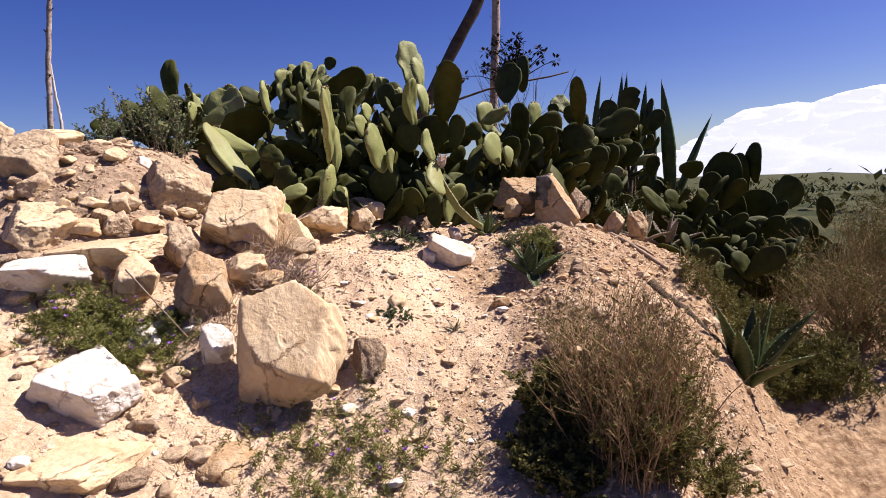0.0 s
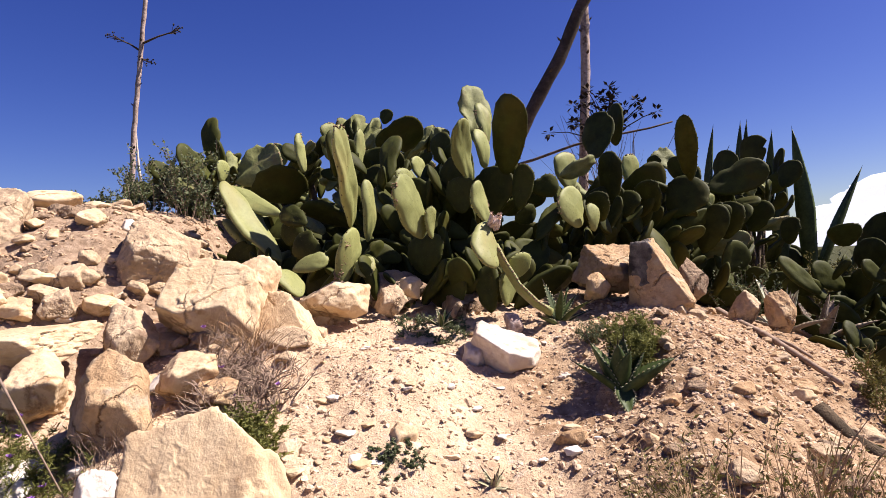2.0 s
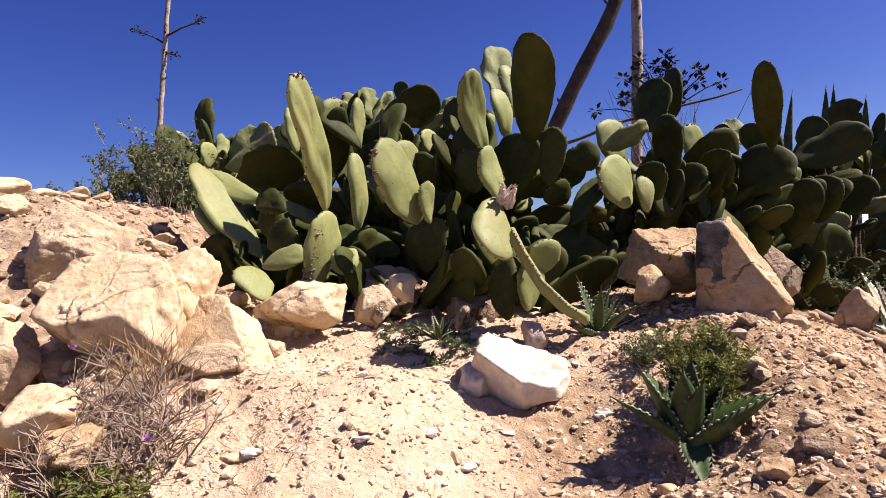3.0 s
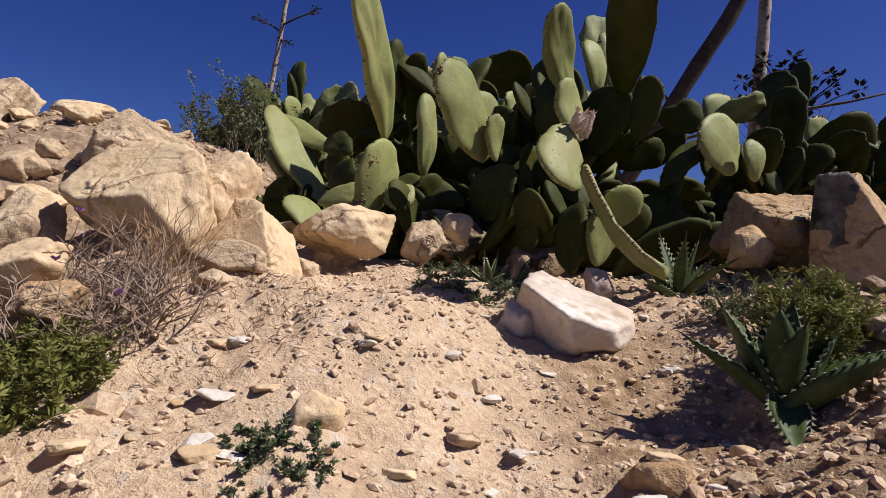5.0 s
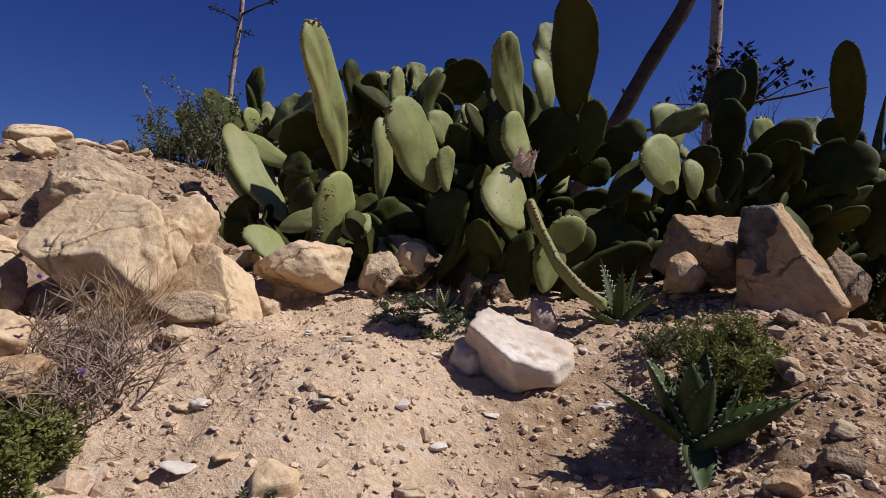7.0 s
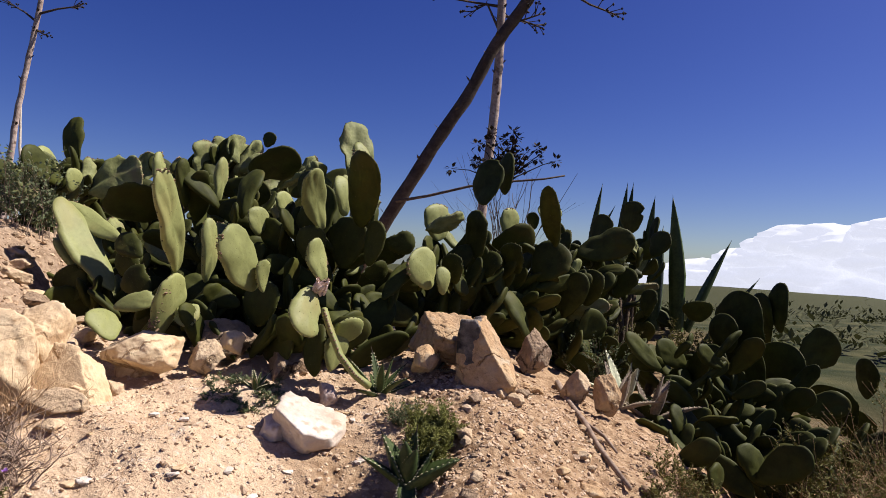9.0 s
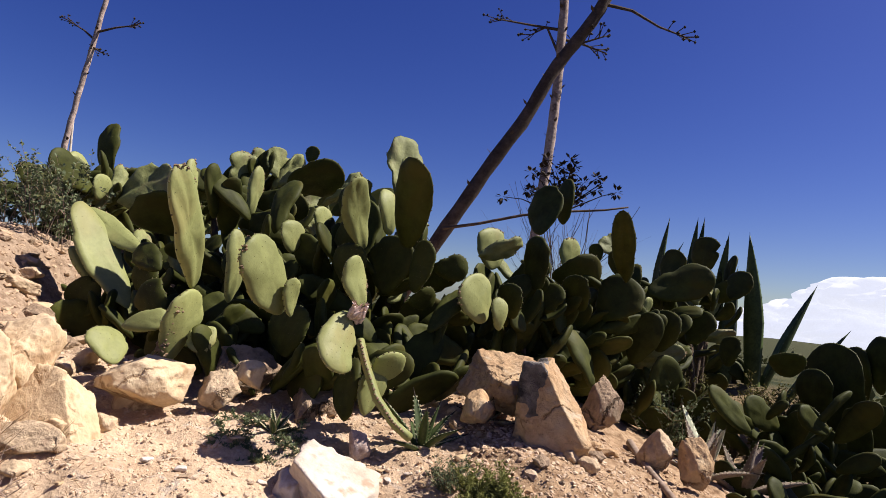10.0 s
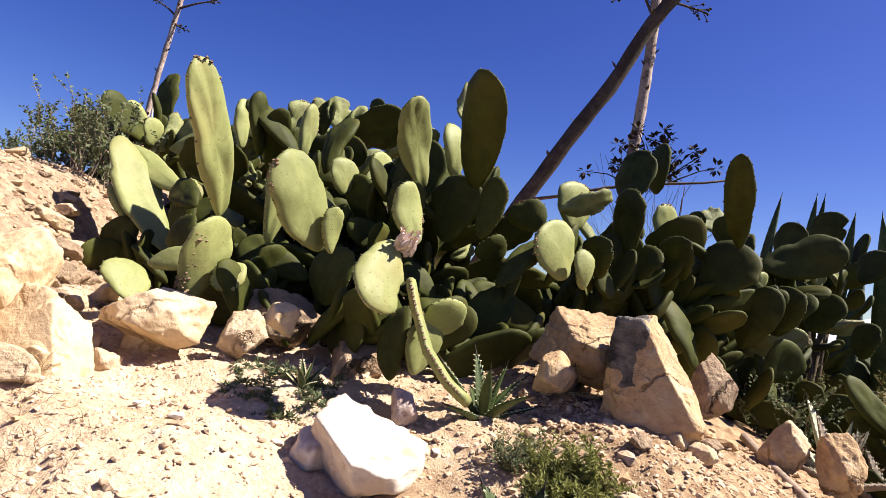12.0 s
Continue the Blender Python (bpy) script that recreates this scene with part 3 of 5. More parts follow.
def pad(owner, base, tip, width, face, look_of="shade_tone", bend=None, bare=False):
    """One fleshy pad from its joint to its tip, width across, its face turned to the compass angle face."""
    base, tip = Vector(base), Vector(tip)
    a = tip - base
    length = a.length
    a.normalize()
    n = Vector((math.cos(radians(face)), math.sin(radians(face)), 0))
    n = (n - a * n.dot(a))
    n = n.normalized() if n.length > 0.05 else a.cross(Vector((0, 0, 1))).normalized()
    s = a.cross(n)
    bend = pad_rng.uniform(-0.10, 0.10) if bend is None else bend
    twist = pad_rng.uniform(-0.25, 0.25)
    thick = min(0.044, 0.11 * length + 0.010)
    sides, rings = (26 if bare else 40), (1.0, 0.985, 0.93, 0.78, 0.5, 0.0)
    seed = pad_rng.uniform(0, 90)
    ragged = 0.24 if look_of == "scarred" else 0.13
    wave = 0.11 if look_of == "scarred" else 0.035
    # bites and dried notches out of the rim
    bites = [(math.pi + pad_rng.choice((-1, 1)) * pad_rng.uniform(0.7, 1.9), pad_rng.uniform(0.05, 0.16), pad_rng.uniform(0.10, 0.24)) for q in range(pad_rng.choice((0, 0, 1, 1, 2)) if look_of != "scarred" else 4)]

    def at(u, v, h):
        """u across -1..1, v along 0..1, h out of the face."""
        w = s * math.cos(twist * (v - 0.4)) + n * math.sin(twist * (v - 0.4))
        ripple = wave * length * noise.noise((u * 2 + seed, v * 3, 0.5))
        return a * (v * length) + w * (u * width / 2) + n * (h + bend * length * 4 * (v - 0.5) ** 2 - bend * length + ripple)

    def rim(c):
        v = 0.5 - 0.5 * math.cos(c)
        u = math.sin(c) * (0.68 + 0.56 * v) * (1 + ragged * noise.noise((math.cos(c) * 2 + seed, math.sin(c) * 2, 4.0)) + ragged * 0.5 * noise.noise((math.cos(c) * 5 + seed, math.sin(c) * 5, 8.0)))
        for where, deep_in, wide_in in bites:
            k = 1 - deep_in * math.exp(-((c - where) / wide_in) ** 2)
            u, v = u * k, 0.5 + (v - 0.5) * k
        return u, v

    build = Build()
    verts, faces, idx = [], [], []
    for front in (1, -1):
        for k, r in enumerate(rings):
            h = front * thick / 2 * math.sqrt(max(0.0, 1 - r ** 5)) if k else 0.0
            if k == 0 and front == -1:
                idx.append(idx[0])
                continue
            row = []
            for q in range(sides if r > 0 else 1):
                c = 2 * math.pi * (q + 0.5) / sides
                u, v = rim(c)
                row.append(len(verts))
                verts.append(at(u * r, 0.52 + (v - 0.52) * r, h))
            idx.append(row)
    for o, flip in ((0, False), (len(rings), True)):
        for k in range(len(rings) - 1):
            r0, r1 = idx[o + k], idx[o + k + 1]
            for q in range(sides):
                p0, p1 = r0[q], r0[(q + 1) % sides]
                fc = (p0, p1, r1[0]) if len(r1) == 1 else (p0, p1, r1[(q + 1) % sides], r1[q])
                faces.append(fc[::-1] if flip else fc)
    build.add(verts, faces, 0)
    # look_of picks the colour that has shade or sunlight put into it
    mesh_obj_mats = {"shade_tone": pad_shade_tone, "sun_tone": pad_sun_tone, "scarred": pad_scar, "woody": pad_sun_tone, "flowering": pad_sun_tone}
    # spine cushions along the rim and in rows over both faces
    spines = Build()
    for q in range(22):
        c = 2 * math.pi * q / 22
        u, v = rim(c)
        if v > 0.15:
            spines.lump(at(u * 1.0, v, 0), 0.0045)
    for i in range(-3, 4):
        for j in range(1, 9):
            u, v = (i + 0.5 * (j % 2)) / 3.6, j / 9.5
            lim = math.sqrt(max(0.0, 1 - (2 * v - 1) ** 2)) * (0.68 + 0.56 * v) * 0.88
            if abs(u) < lim:
                rr = abs(u) / max(lim, 1e-3)
                for front in (1, -1):
                    spines.lump(at(u, v, front * thick / 2 * math.sqrt(max(0.0, 1 - rr ** 5))), 0.0014)
    cork = Build()
    if look_of == "woody":
        for q in range(150):
            u, v = pad_rng.uniform(-0.75, -0.25) - 0.1, pad_rng.uniform(0.02, 0.8)
            cork.lump(at(u * (0.72 + 0.3 * v), v, thick * pad_rng.uniform(-0.3, 0.45)), pad_rng.uniform(0.005, 0.012))
    dried = look_of in ("sun_tone", "scarred") and length > 0.2 and pad_rng.random() < 0.6
    if dried:
        # brown dried crust along a stretch of the rim
        start, turn_way = pad_rng.uniform(1.5, 4.2), pad_rng.choice((-1, 1))
        for q in range(26):
            c = start + turn_way * pad_rng.random() * 0.9
            u, v = rim(c)
            cork.lump(at(u * pad_rng.uniform(0.93, 1.0), 0.52 + (v - 0.52) * pad_rng.uniform(0.95, 1.0), thick * pad_rng.uniform(-0.3, 0.3)), pad_rng.uniform(0.003, 0.009))
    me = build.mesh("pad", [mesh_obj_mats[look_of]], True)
    ob = part("pad", me, owner, base)
    if not bare:
        tagged(part("spine_coat", spines.mesh("spine_coat", [areole_mat]), ob, base), kind="stuff")
    if look_of == "woody" or dried:
        tagged(part("cork", cork.mesh("cork", [pad_wood]), ob, base), "brown corky growth", kind="stuff")
    if look_of == "scarred":
        tagged(ob, "scarred grey-green pad")
    if look_of == "woody":
        tagged(ob, "old pad with a brown corky side")
    if look_of == "flowering":
        fb = Build()
        for q in range(9):
            u, v = pad_rng.uniform(-0.7, 0.1), pad_rng.uniform(0.0, 0.18)
            p = at(u, v, thick * 0.5)
            w = (n * 0.6 + Vector((pad_rng.uniform(-0.7, 0.3), 0, pad_rng.uniform(0.2, 1)))).normalized()
            fb.tube([p, p + w * 0.03, p + w * 0.055], [0.008, 0.012, 0.005], 6)
            for e in range(4):
                fb.leaf(p + w * 0.05, w + Vector((pad_rng.uniform(-1, 1), pad_rng.uniform(-1, 1), 0.2)), 0.025, 0.012)
        part("dry_flower", fb.mesh("dry_flower", [flower_dry]), ob, base, "withered pale flowers")
    return ob


# pads turned to the sun get the bright copy, most others the dark
pad(pear_left, (-0.74, 4.18, 1.54), (-0.68, 3.84, 2.01), 0.17, -12, "sun_tone")
pad(pear_left, (-0.82, 4.16, 1.22), (-0.72, 4.14, 1.54), 0.21, -14, "woody")
pad(pear_left, (-1.40, 4.75, 1.38), (-1.80, 4.80, 1.93), 0.24, -19, "sun_tone")
pad(pear_left, (-1.43, 4.85, 1.69), (-1.84, 4.90, 1.91), 0.15, -28, "sun_tone")
pad(pear_left, (-1.61, 4.80, 1.44), (-1.81, 4.80, 1.68), 0.12, -6, "sun_tone")
pad(pear_left, (-1.16, 4.35, 1.33), (-0.96, 4.40, 1.39), 0.11, -134, "sun_tone")
pad(pear_left, (-1.04, 4.15, 1.19), (-1.14, 4.20, 1.34), 0.19, -20, "sun_tone")
pad(pear_left, (-2.11, 5.55, 2.03), (-1.74, 5.60, 2.25), 0.36, -117, "scarred")
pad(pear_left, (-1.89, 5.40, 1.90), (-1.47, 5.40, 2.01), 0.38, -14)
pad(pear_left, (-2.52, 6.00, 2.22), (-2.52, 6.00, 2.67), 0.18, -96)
pad(pear_left, (-2.61, 5.80, 2.09), (-2.65, 5.80, 2.39), 0.20, -4, "sun_tone")
pad(pear_left, (-2.14, 5.40, 2.01), (-2.12, 5.40, 2.18), 0.16, -3, "sun_tone")
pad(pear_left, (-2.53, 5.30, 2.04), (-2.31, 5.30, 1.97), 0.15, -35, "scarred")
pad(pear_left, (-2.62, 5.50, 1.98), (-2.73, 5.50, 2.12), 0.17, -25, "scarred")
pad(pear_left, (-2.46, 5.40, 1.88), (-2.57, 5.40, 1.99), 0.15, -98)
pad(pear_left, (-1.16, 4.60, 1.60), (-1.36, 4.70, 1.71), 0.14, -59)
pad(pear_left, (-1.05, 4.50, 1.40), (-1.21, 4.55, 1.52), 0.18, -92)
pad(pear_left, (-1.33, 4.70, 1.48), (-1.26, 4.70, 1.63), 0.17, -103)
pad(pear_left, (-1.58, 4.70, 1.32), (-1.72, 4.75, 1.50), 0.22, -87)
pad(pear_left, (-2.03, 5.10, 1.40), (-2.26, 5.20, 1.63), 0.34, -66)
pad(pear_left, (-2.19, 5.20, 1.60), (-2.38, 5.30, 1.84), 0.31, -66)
pad(pear_left, (-0.66, 4.25, 1.38), (-0.71, 4.15, 1.29), 0.11, -79, "sun_tone")
pad(pear_middle, (-1.49, 6.00, 2.21), (-1.42, 6.00, 2.52), 0.31, -20, "scarred")
pad(pear_middle, (-1.40, 6.10, 2.36), (-1.38, 6.10, 2.58), 0.22, -24, "scarred")
pad(pear_middle, (-1.22, 6.10, 2.36), (-1.22, 6.10, 2.60), 0.24, -29, "scarred")
pad(pear_middle, (-1.02, 5.80, 2.28), (-0.64, 5.90, 2.39), 0.37, 3)
pad(pear_middle, (-1.06, 6.30, 2.54), (-1.02, 6.30, 2.67), 0.14, -110)
pad(pear_middle, (-1.09, 5.40, 2.10), (-0.70, 5.40, 2.06), 0.20, -144)
pad(pear_middle, (-1.00, 5.20, 1.96), (-0.97, 5.20, 2.28), 0.12, -16, "sun_tone")
pad(pear_middle, (-1.43, 5.30, 2.02), (-1.46, 5.30, 2.31), 0.12, -13, "sun_tone")
pad(pear_middle, (-0.78, 4.60, 1.47), (-0.76, 4.55, 1.84), 0.12, -18, "sun_tone")
pad(pear_middle, (-0.37, 4.28, 1.47), (-0.45, 4.02, 1.77), 0.24, -22, "sun_tone")
pad(pear_middle, (-0.33, 4.25, 1.46), (-0.32, 4.22, 1.63), 0.09, -24, "sun_tone")
pad(pear_middle, (-0.60, 4.90, 1.76), (-0.61, 4.90, 1.94), 0.18, -23, "sun_tone")
pad(pear_middle, (-0.60, 5.40, 1.93), (-0.61, 5.40, 2.09), 0.16, -25, "sun_tone")
pad(pear_middle, (-0.39, 5.20, 1.79), (-0.36, 5.20, 2.00), 0.22, -25, "sun_tone")
pad(pear_middle, (-0.41, 5.30, 2.00), (-0.41, 5.30, 2.23), 0.19, -118)
pad(pear_middle, (-0.16, 4.75, 1.81), (-0.17, 4.48, 2.13), 0.18, -39, "sun_tone")
pad(pear_middle, (-0.09, 5.00, 1.91), (-0.13, 4.95, 2.16), 0.15, -32, "sun_tone")
pad(pear_middle, (-0.19, 5.90, 2.22), (-0.25, 6.00, 2.72), 0.31, -48, "scarred")
pad(pear_middle, (-0.14, 5.80, 2.18), (-0.18, 5.80, 2.53), 0.16, -33, "sun_tone")
pad(pear_middle, (0.04, 4.80, 1.83), (0.13, 4.42, 2.23), 0.24, -107)
pad(pear_middle, (0.12, 4.72, 1.61), (0.17, 4.70, 1.88), 0.16, -126)
pad(pear_middle, (-0.06, 4.85, 1.59), (-0.02, 4.85, 1.90), 0.32, -123)
pad(pear_middle, (0.19, 4.90, 1.75), (0.37, 4.95, 1.77), 0.15, -12)
pad(pear_middle, (0.09, 4.80, 1.56), (0.22, 4.85, 1.61), 0.14, -10)
pad(pear_middle, (-0.02, 4.02, 1.52), (-0.01, 3.86, 1.31), 0.18, -45, "flowering")
pad(pear_middle, (-0.03, 4.30, 1.53), (-0.08, 4.25, 1.75), 0.15, -28, "sun_tone")
pad(pear_middle, (0.06, 4.28, 1.22), (0.16, 4.25, 1.36), 0.17, -38, "sun_tone")
pad(pear_middle, (0.04, 4.22, 1.09), (0.08, 4.25, 1.28), 0.16, -30, "sun_tone")
pad(pear_middle, (-0.41, 4.45, 1.26), (-0.40, 4.50, 1.50), 0.25, -114)
pad(pear_middle, (-0.03, 4.20, 1.06), (-0.04, 4.30, 1.31), 0.15, -118)
pad(pear_middle, (-0.21, 4.70, 1.61), (-0.23, 4.70, 1.83), 0.22, -119)
pad(pear_right, (0.48, 4.85, 1.49), (0.40, 4.78, 1.73), 0.25, -39, "sun_tone")
pad(pear_right, (0.56, 4.85, 1.46), (0.54, 4.83, 1.63), 0.11, -44, "sun_tone")
pad(pear_right, (0.63, 5.00, 1.52), (0.59, 5.00, 1.71), 0.19, -138)
pad(pear_right, (0.39, 5.45, 1.87), (0.66, 5.54, 1.99), 0.15, -16, "scarred")
pad(pear_right, (0.47, 5.70, 1.80), (0.46, 5.70, 2.08), 0.29, -43, "sun_tone")
pad(pear_right, (0.83, 7.10, 2.21), (0.86, 7.30, 2.69), 0.36, -121)
pad(pear_right, (1.04, 7.30, 2.34), (1.06, 7.40, 2.78), 0.23, -132)
pad(pear_right, (0.77, 5.50, 1.68), (0.74, 5.50, 2.03), 0.22, -137)
pad(pear_right, (1.04, 6.60, 1.90), (1.07, 6.60, 2.15), 0.25, -46, "sun_tone")
pad(pear_right, (1.41, 7.50, 2.19), (1.65, 7.60, 2.24), 0.27, -134, "scarred")
pad(pear_right, (0.88, 5.90, 1.80), (1.21, 5.90, 1.90), 0.27, -24)
pad(pear_right, (1.35, 5.75, 1.81), (1.21, 5.25, 2.20), 0.15, -106)
pad(pear_right, (1.21, 5.80, 1.55), (1.42, 5.80, 1.82), 0.33, -133)
pad(pear_right, (1.61, 6.30, 1.77), (2.08, 6.30, 1.93), 0.27, -106)
pad(pear_right, (1.87, 6.90, 1.89), (1.95, 6.90, 2.16), 0.27, -148)
pad(pear_right, (2.34, 7.40, 2.02), (2.34, 7.40, 2.35), 0.33, -151)
pad(pear_right, (1.64, 6.00, 1.36), (1.69, 6.00, 1.65), 0.29, -149)
pad(pear_right, (1.58, 5.90, 1.13), (1.77, 5.95, 1.30), 0.26, -56)
pad(pear_right, (1.36, 6.00, 1.44), (1.52, 6.00, 1.66), 0.26, -149)
pad(pear_right, (1.07, 5.60, 1.59), (0.98, 5.60, 1.81), 0.24, -144)
pad(pear_right, (0.81, 5.50, 1.55), (0.90, 5.50, 1.74), 0.21, -139)
pad(pear_right, (2.02, 6.60, 1.41), (2.14, 6.60, 1.67), 0.29, -151)
pad(pear_right, (1.57, 6.20, 1.59), (1.61, 6.20, 1.73), 0.10, -54, "sun_tone")
pad(pear_right, (1.28, 6.60, 1.97), (1.24, 6.60, 2.12), 0.15, -145)
pad(pear_right, (0.22, 4.70, 1.42), (0.37, 4.90, 1.65), 0.12, -108)
pad(pear_right, (1.46, 6.30, 1.69), (1.52, 6.30, 1.97), 0.22, -145)
pad(pear_right, (2.20, 6.30, 1.29), (2.24, 6.30, 1.51), 0.20, -154)
pad(pear_right, (2.45, 7.00, 1.79), (2.54, 7.00, 2.04), 0.27, -151)
pad(pear_right, (2.06, 6.80, 1.52), (1.98, 6.80, 1.74), 0.24, -153)
pad(pear_low, (3.71, 7.10, 1.13), (3.71, 7.15, 1.61), 0.24, -164)
pad(pear_low, (3.35, 7.00, 0.65), (3.27, 7.00, 1.52), 0.66, -161)
pad(pear_low, (3.68, 7.30, 0.99), (3.61, 7.30, 1.50), 0.34, -162)
pad(pear_low, (3.57, 6.80, 0.44), (3.58, 6.80, 1.08), 0.58, -164)
pad(pear_low, (3.84, 7.00, 0.88), (4.20, 7.00, 1.09), 0.42, -68)
pad(pear_low, (3.95, 6.50, 0.34), (3.78, 6.50, 0.77), 0.46, -162)
pad(pear_low, (4.46, 7.00, 0.57), (4.44, 7.00, 0.95), 0.26, -170)
pad(pear_low, (3.04, 6.60, 0.29), (3.00, 6.60, 0.90), 0.61, -161)
pad(pear_low, (3.14, 6.90, 0.94), (3.09, 6.90, 1.30), 0.37, -160)
pad(pear_low, (3.41, 6.20, 0.12), (3.36, 6.20, 0.56), 0.44, -163)
pad(pear_low, (3.13, 6.30, 0.13), (3.09, 6.30, 0.62), 0.49, -160)
pad(pear_low, (2.53, 6.40, 1.38), (2.77, 6.40, 1.32), 0.24, -164)
pad(pear_low, (3.16, 6.00, 0.03), (3.07, 6.00, 0.46), 0.31, -159)
pad(pear_low, (2.75, 6.50, 0.73), (2.86, 6.50, 1.06), 0.35, -162)
pad(pear_low, (4.18, 6.60, 0.21), (4.08, 6.60, 0.57), 0.38, -164)

# the long curled pad that droops to the ground
def curled_pad(owner, pts, width, side):
    pts = [Vector(p) for p in pts]
    side = Vector(side).normalized()
    build = Build()
    verts, faces = [], []
    n = 14
    for i in range(n + 1):
        f = i / n * (len(pts) - 1)
        k = min(int(f), len(pts) - 2)
        p = pts[k].lerp(pts[k + 1], f - k)
        a = (pts[k + 1] - pts[k]).normalized()
        s = (side - a * side.dot(a)).normalized()
        nn = a.cross(s)
        w = width * (0.35 + 0.65 * math.sin(math.pi * min(1, 0.12 + 0.8 * i / n)))
        for c in range(10):
            ang = 2 * math.pi * c / 10
            verts.append(p - pts[0] + s * math.cos(ang) * w / 2 + nn * math.sin(ang) * 0.018)
    for i in range(n):
        for c in range(10):
            faces.append((i * 10 + c, i * 10 + (c + 1) % 10, (i + 1) * 10 + (c + 1) % 10, (i + 1) * 10 + c))
    faces += [tuple(range(10))[::-1], tuple(n * 10 + c for c in range(10))]
    build.add(verts, faces, 0)
    warts = Build()
    for i in range(1, n):
        for e in (0, 5):
            warts.lump(verts[i * 10 + e], 0.006)
            warts.lump((Vector(verts[i * 10 + e]) + Vector(verts[i * 10 - 10 + e])) / 2, 0.008)
        warts.lump(verts[i * 10 + 2], 0.003)
        warts.lump(verts[i * 10 + 8], 0.003)
    ob = part("pad", build.mesh("pad", [pad_sun_tone], True), owner, pts[0], "long drooping pad with a warty edge")
    tagged(part("warty_rim", warts.mesh("warty_rim", [pad_wood]), ob, pts[0]), kind="stuff")
    return ob


curled_pad(pear_middle, [(0.01, 4.16, 1.40), (0.05, 4.13, 1.31), (0.12, 4.08, 1.19), (0.20, 4.05, 1.11), (0.27, 4.03, 1.07)], 0.15, (0.15, -0.95, 0.25))

# woody stems and the pads inside the hedge, most with shade painted in
def stem(owner, pts, r0, r1):
    build = Build()
    base = Vector(pts[0])
    build.tube([Vector(p) - base for p in pts], [r0 + (r1 - r0) * i / (len(pts) - 1) for i in range(len(pts))], 8)
    part("stem", build.mesh("stem", [stem_wood], True), owner, base)


def inner_pads(owner, x0, y0, x1, y1, top0, top1, count, seed, pale=0.08, hollow=0.3):
    rr = random.Random(seed)
    for i in range(count):
        f = (i + rr.random()) / count
        x, y = x0 + (x1 - x0) * f, y0 + (y1 - y0) * f + rr.uniform(0.0, 0.65)
        g = ground_z(x, y)
        top = top0 + (top1 - top0) * f
        z = g + rr.random() ** 0.6 * max(0.05, top - g - 0.33)
        # daylight shows through between the middle and the right plants
        if -0.02 < x < 0.38 and z + 0.3 > 1.45:
            continue
        # the pads overhang a hollow near the ground
        y += hollow * max(0.0, 1 - (z - g) / max(0.2, top - g) / 0.6)
        ln = rr.uniform(0.2, 0.42)
        way = Vector((rr.uniform(-1.2, 1.2), rr.uniform(-0.9, 0.6), rr.uniform(0.15, 1.0))).normalized()
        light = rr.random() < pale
        pad(owner, (x, y, z), Vector((x, y, z)) + way * ln, ln * rr.uniform(0.36, 0.58), rr.uniform(280, 350) if light else rr.uniform(120, 262), "scarred" if light else "shade_tone", None, not light)
        if i % 5 == 0:
            top_z = g + (z - g) * 0.7
            stem(owner, [(x, y + 0.28, g - 0.05), (x + rr.uniform(-0.06, 0.06), y + 0.25, (g + top_z) / 2), (x, y + 0.2, top_z + 0.03)], 0.035, 0.02)


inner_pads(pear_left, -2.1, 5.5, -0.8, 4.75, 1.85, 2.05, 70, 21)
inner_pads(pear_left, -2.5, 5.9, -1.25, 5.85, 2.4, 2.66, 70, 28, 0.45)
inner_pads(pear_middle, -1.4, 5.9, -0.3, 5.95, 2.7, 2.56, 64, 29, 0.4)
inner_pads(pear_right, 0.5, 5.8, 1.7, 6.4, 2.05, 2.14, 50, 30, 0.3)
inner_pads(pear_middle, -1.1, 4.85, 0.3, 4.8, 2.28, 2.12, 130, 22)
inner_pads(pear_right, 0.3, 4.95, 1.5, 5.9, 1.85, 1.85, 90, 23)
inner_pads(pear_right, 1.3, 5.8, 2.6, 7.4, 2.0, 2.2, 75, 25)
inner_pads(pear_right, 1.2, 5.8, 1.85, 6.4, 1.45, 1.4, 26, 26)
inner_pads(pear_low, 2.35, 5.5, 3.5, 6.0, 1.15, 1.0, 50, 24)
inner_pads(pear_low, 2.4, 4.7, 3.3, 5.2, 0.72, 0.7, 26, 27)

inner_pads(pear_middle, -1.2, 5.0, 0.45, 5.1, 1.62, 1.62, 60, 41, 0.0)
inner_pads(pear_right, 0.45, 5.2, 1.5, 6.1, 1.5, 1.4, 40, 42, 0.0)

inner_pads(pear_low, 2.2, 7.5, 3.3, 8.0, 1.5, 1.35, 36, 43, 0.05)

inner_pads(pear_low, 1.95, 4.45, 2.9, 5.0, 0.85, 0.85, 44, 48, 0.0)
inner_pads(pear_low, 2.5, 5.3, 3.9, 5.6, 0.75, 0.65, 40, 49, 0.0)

# low pads that close the foot of the hedge, most coloured shade-dark
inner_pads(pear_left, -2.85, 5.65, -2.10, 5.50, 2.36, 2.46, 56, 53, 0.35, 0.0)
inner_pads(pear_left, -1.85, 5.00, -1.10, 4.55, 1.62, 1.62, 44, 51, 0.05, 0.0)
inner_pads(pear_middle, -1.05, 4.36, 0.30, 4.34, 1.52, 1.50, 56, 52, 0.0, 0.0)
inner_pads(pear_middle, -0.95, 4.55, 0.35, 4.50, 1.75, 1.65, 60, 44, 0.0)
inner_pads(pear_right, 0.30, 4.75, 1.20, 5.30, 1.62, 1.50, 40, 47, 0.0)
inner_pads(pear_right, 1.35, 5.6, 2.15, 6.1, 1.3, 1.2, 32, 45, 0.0)
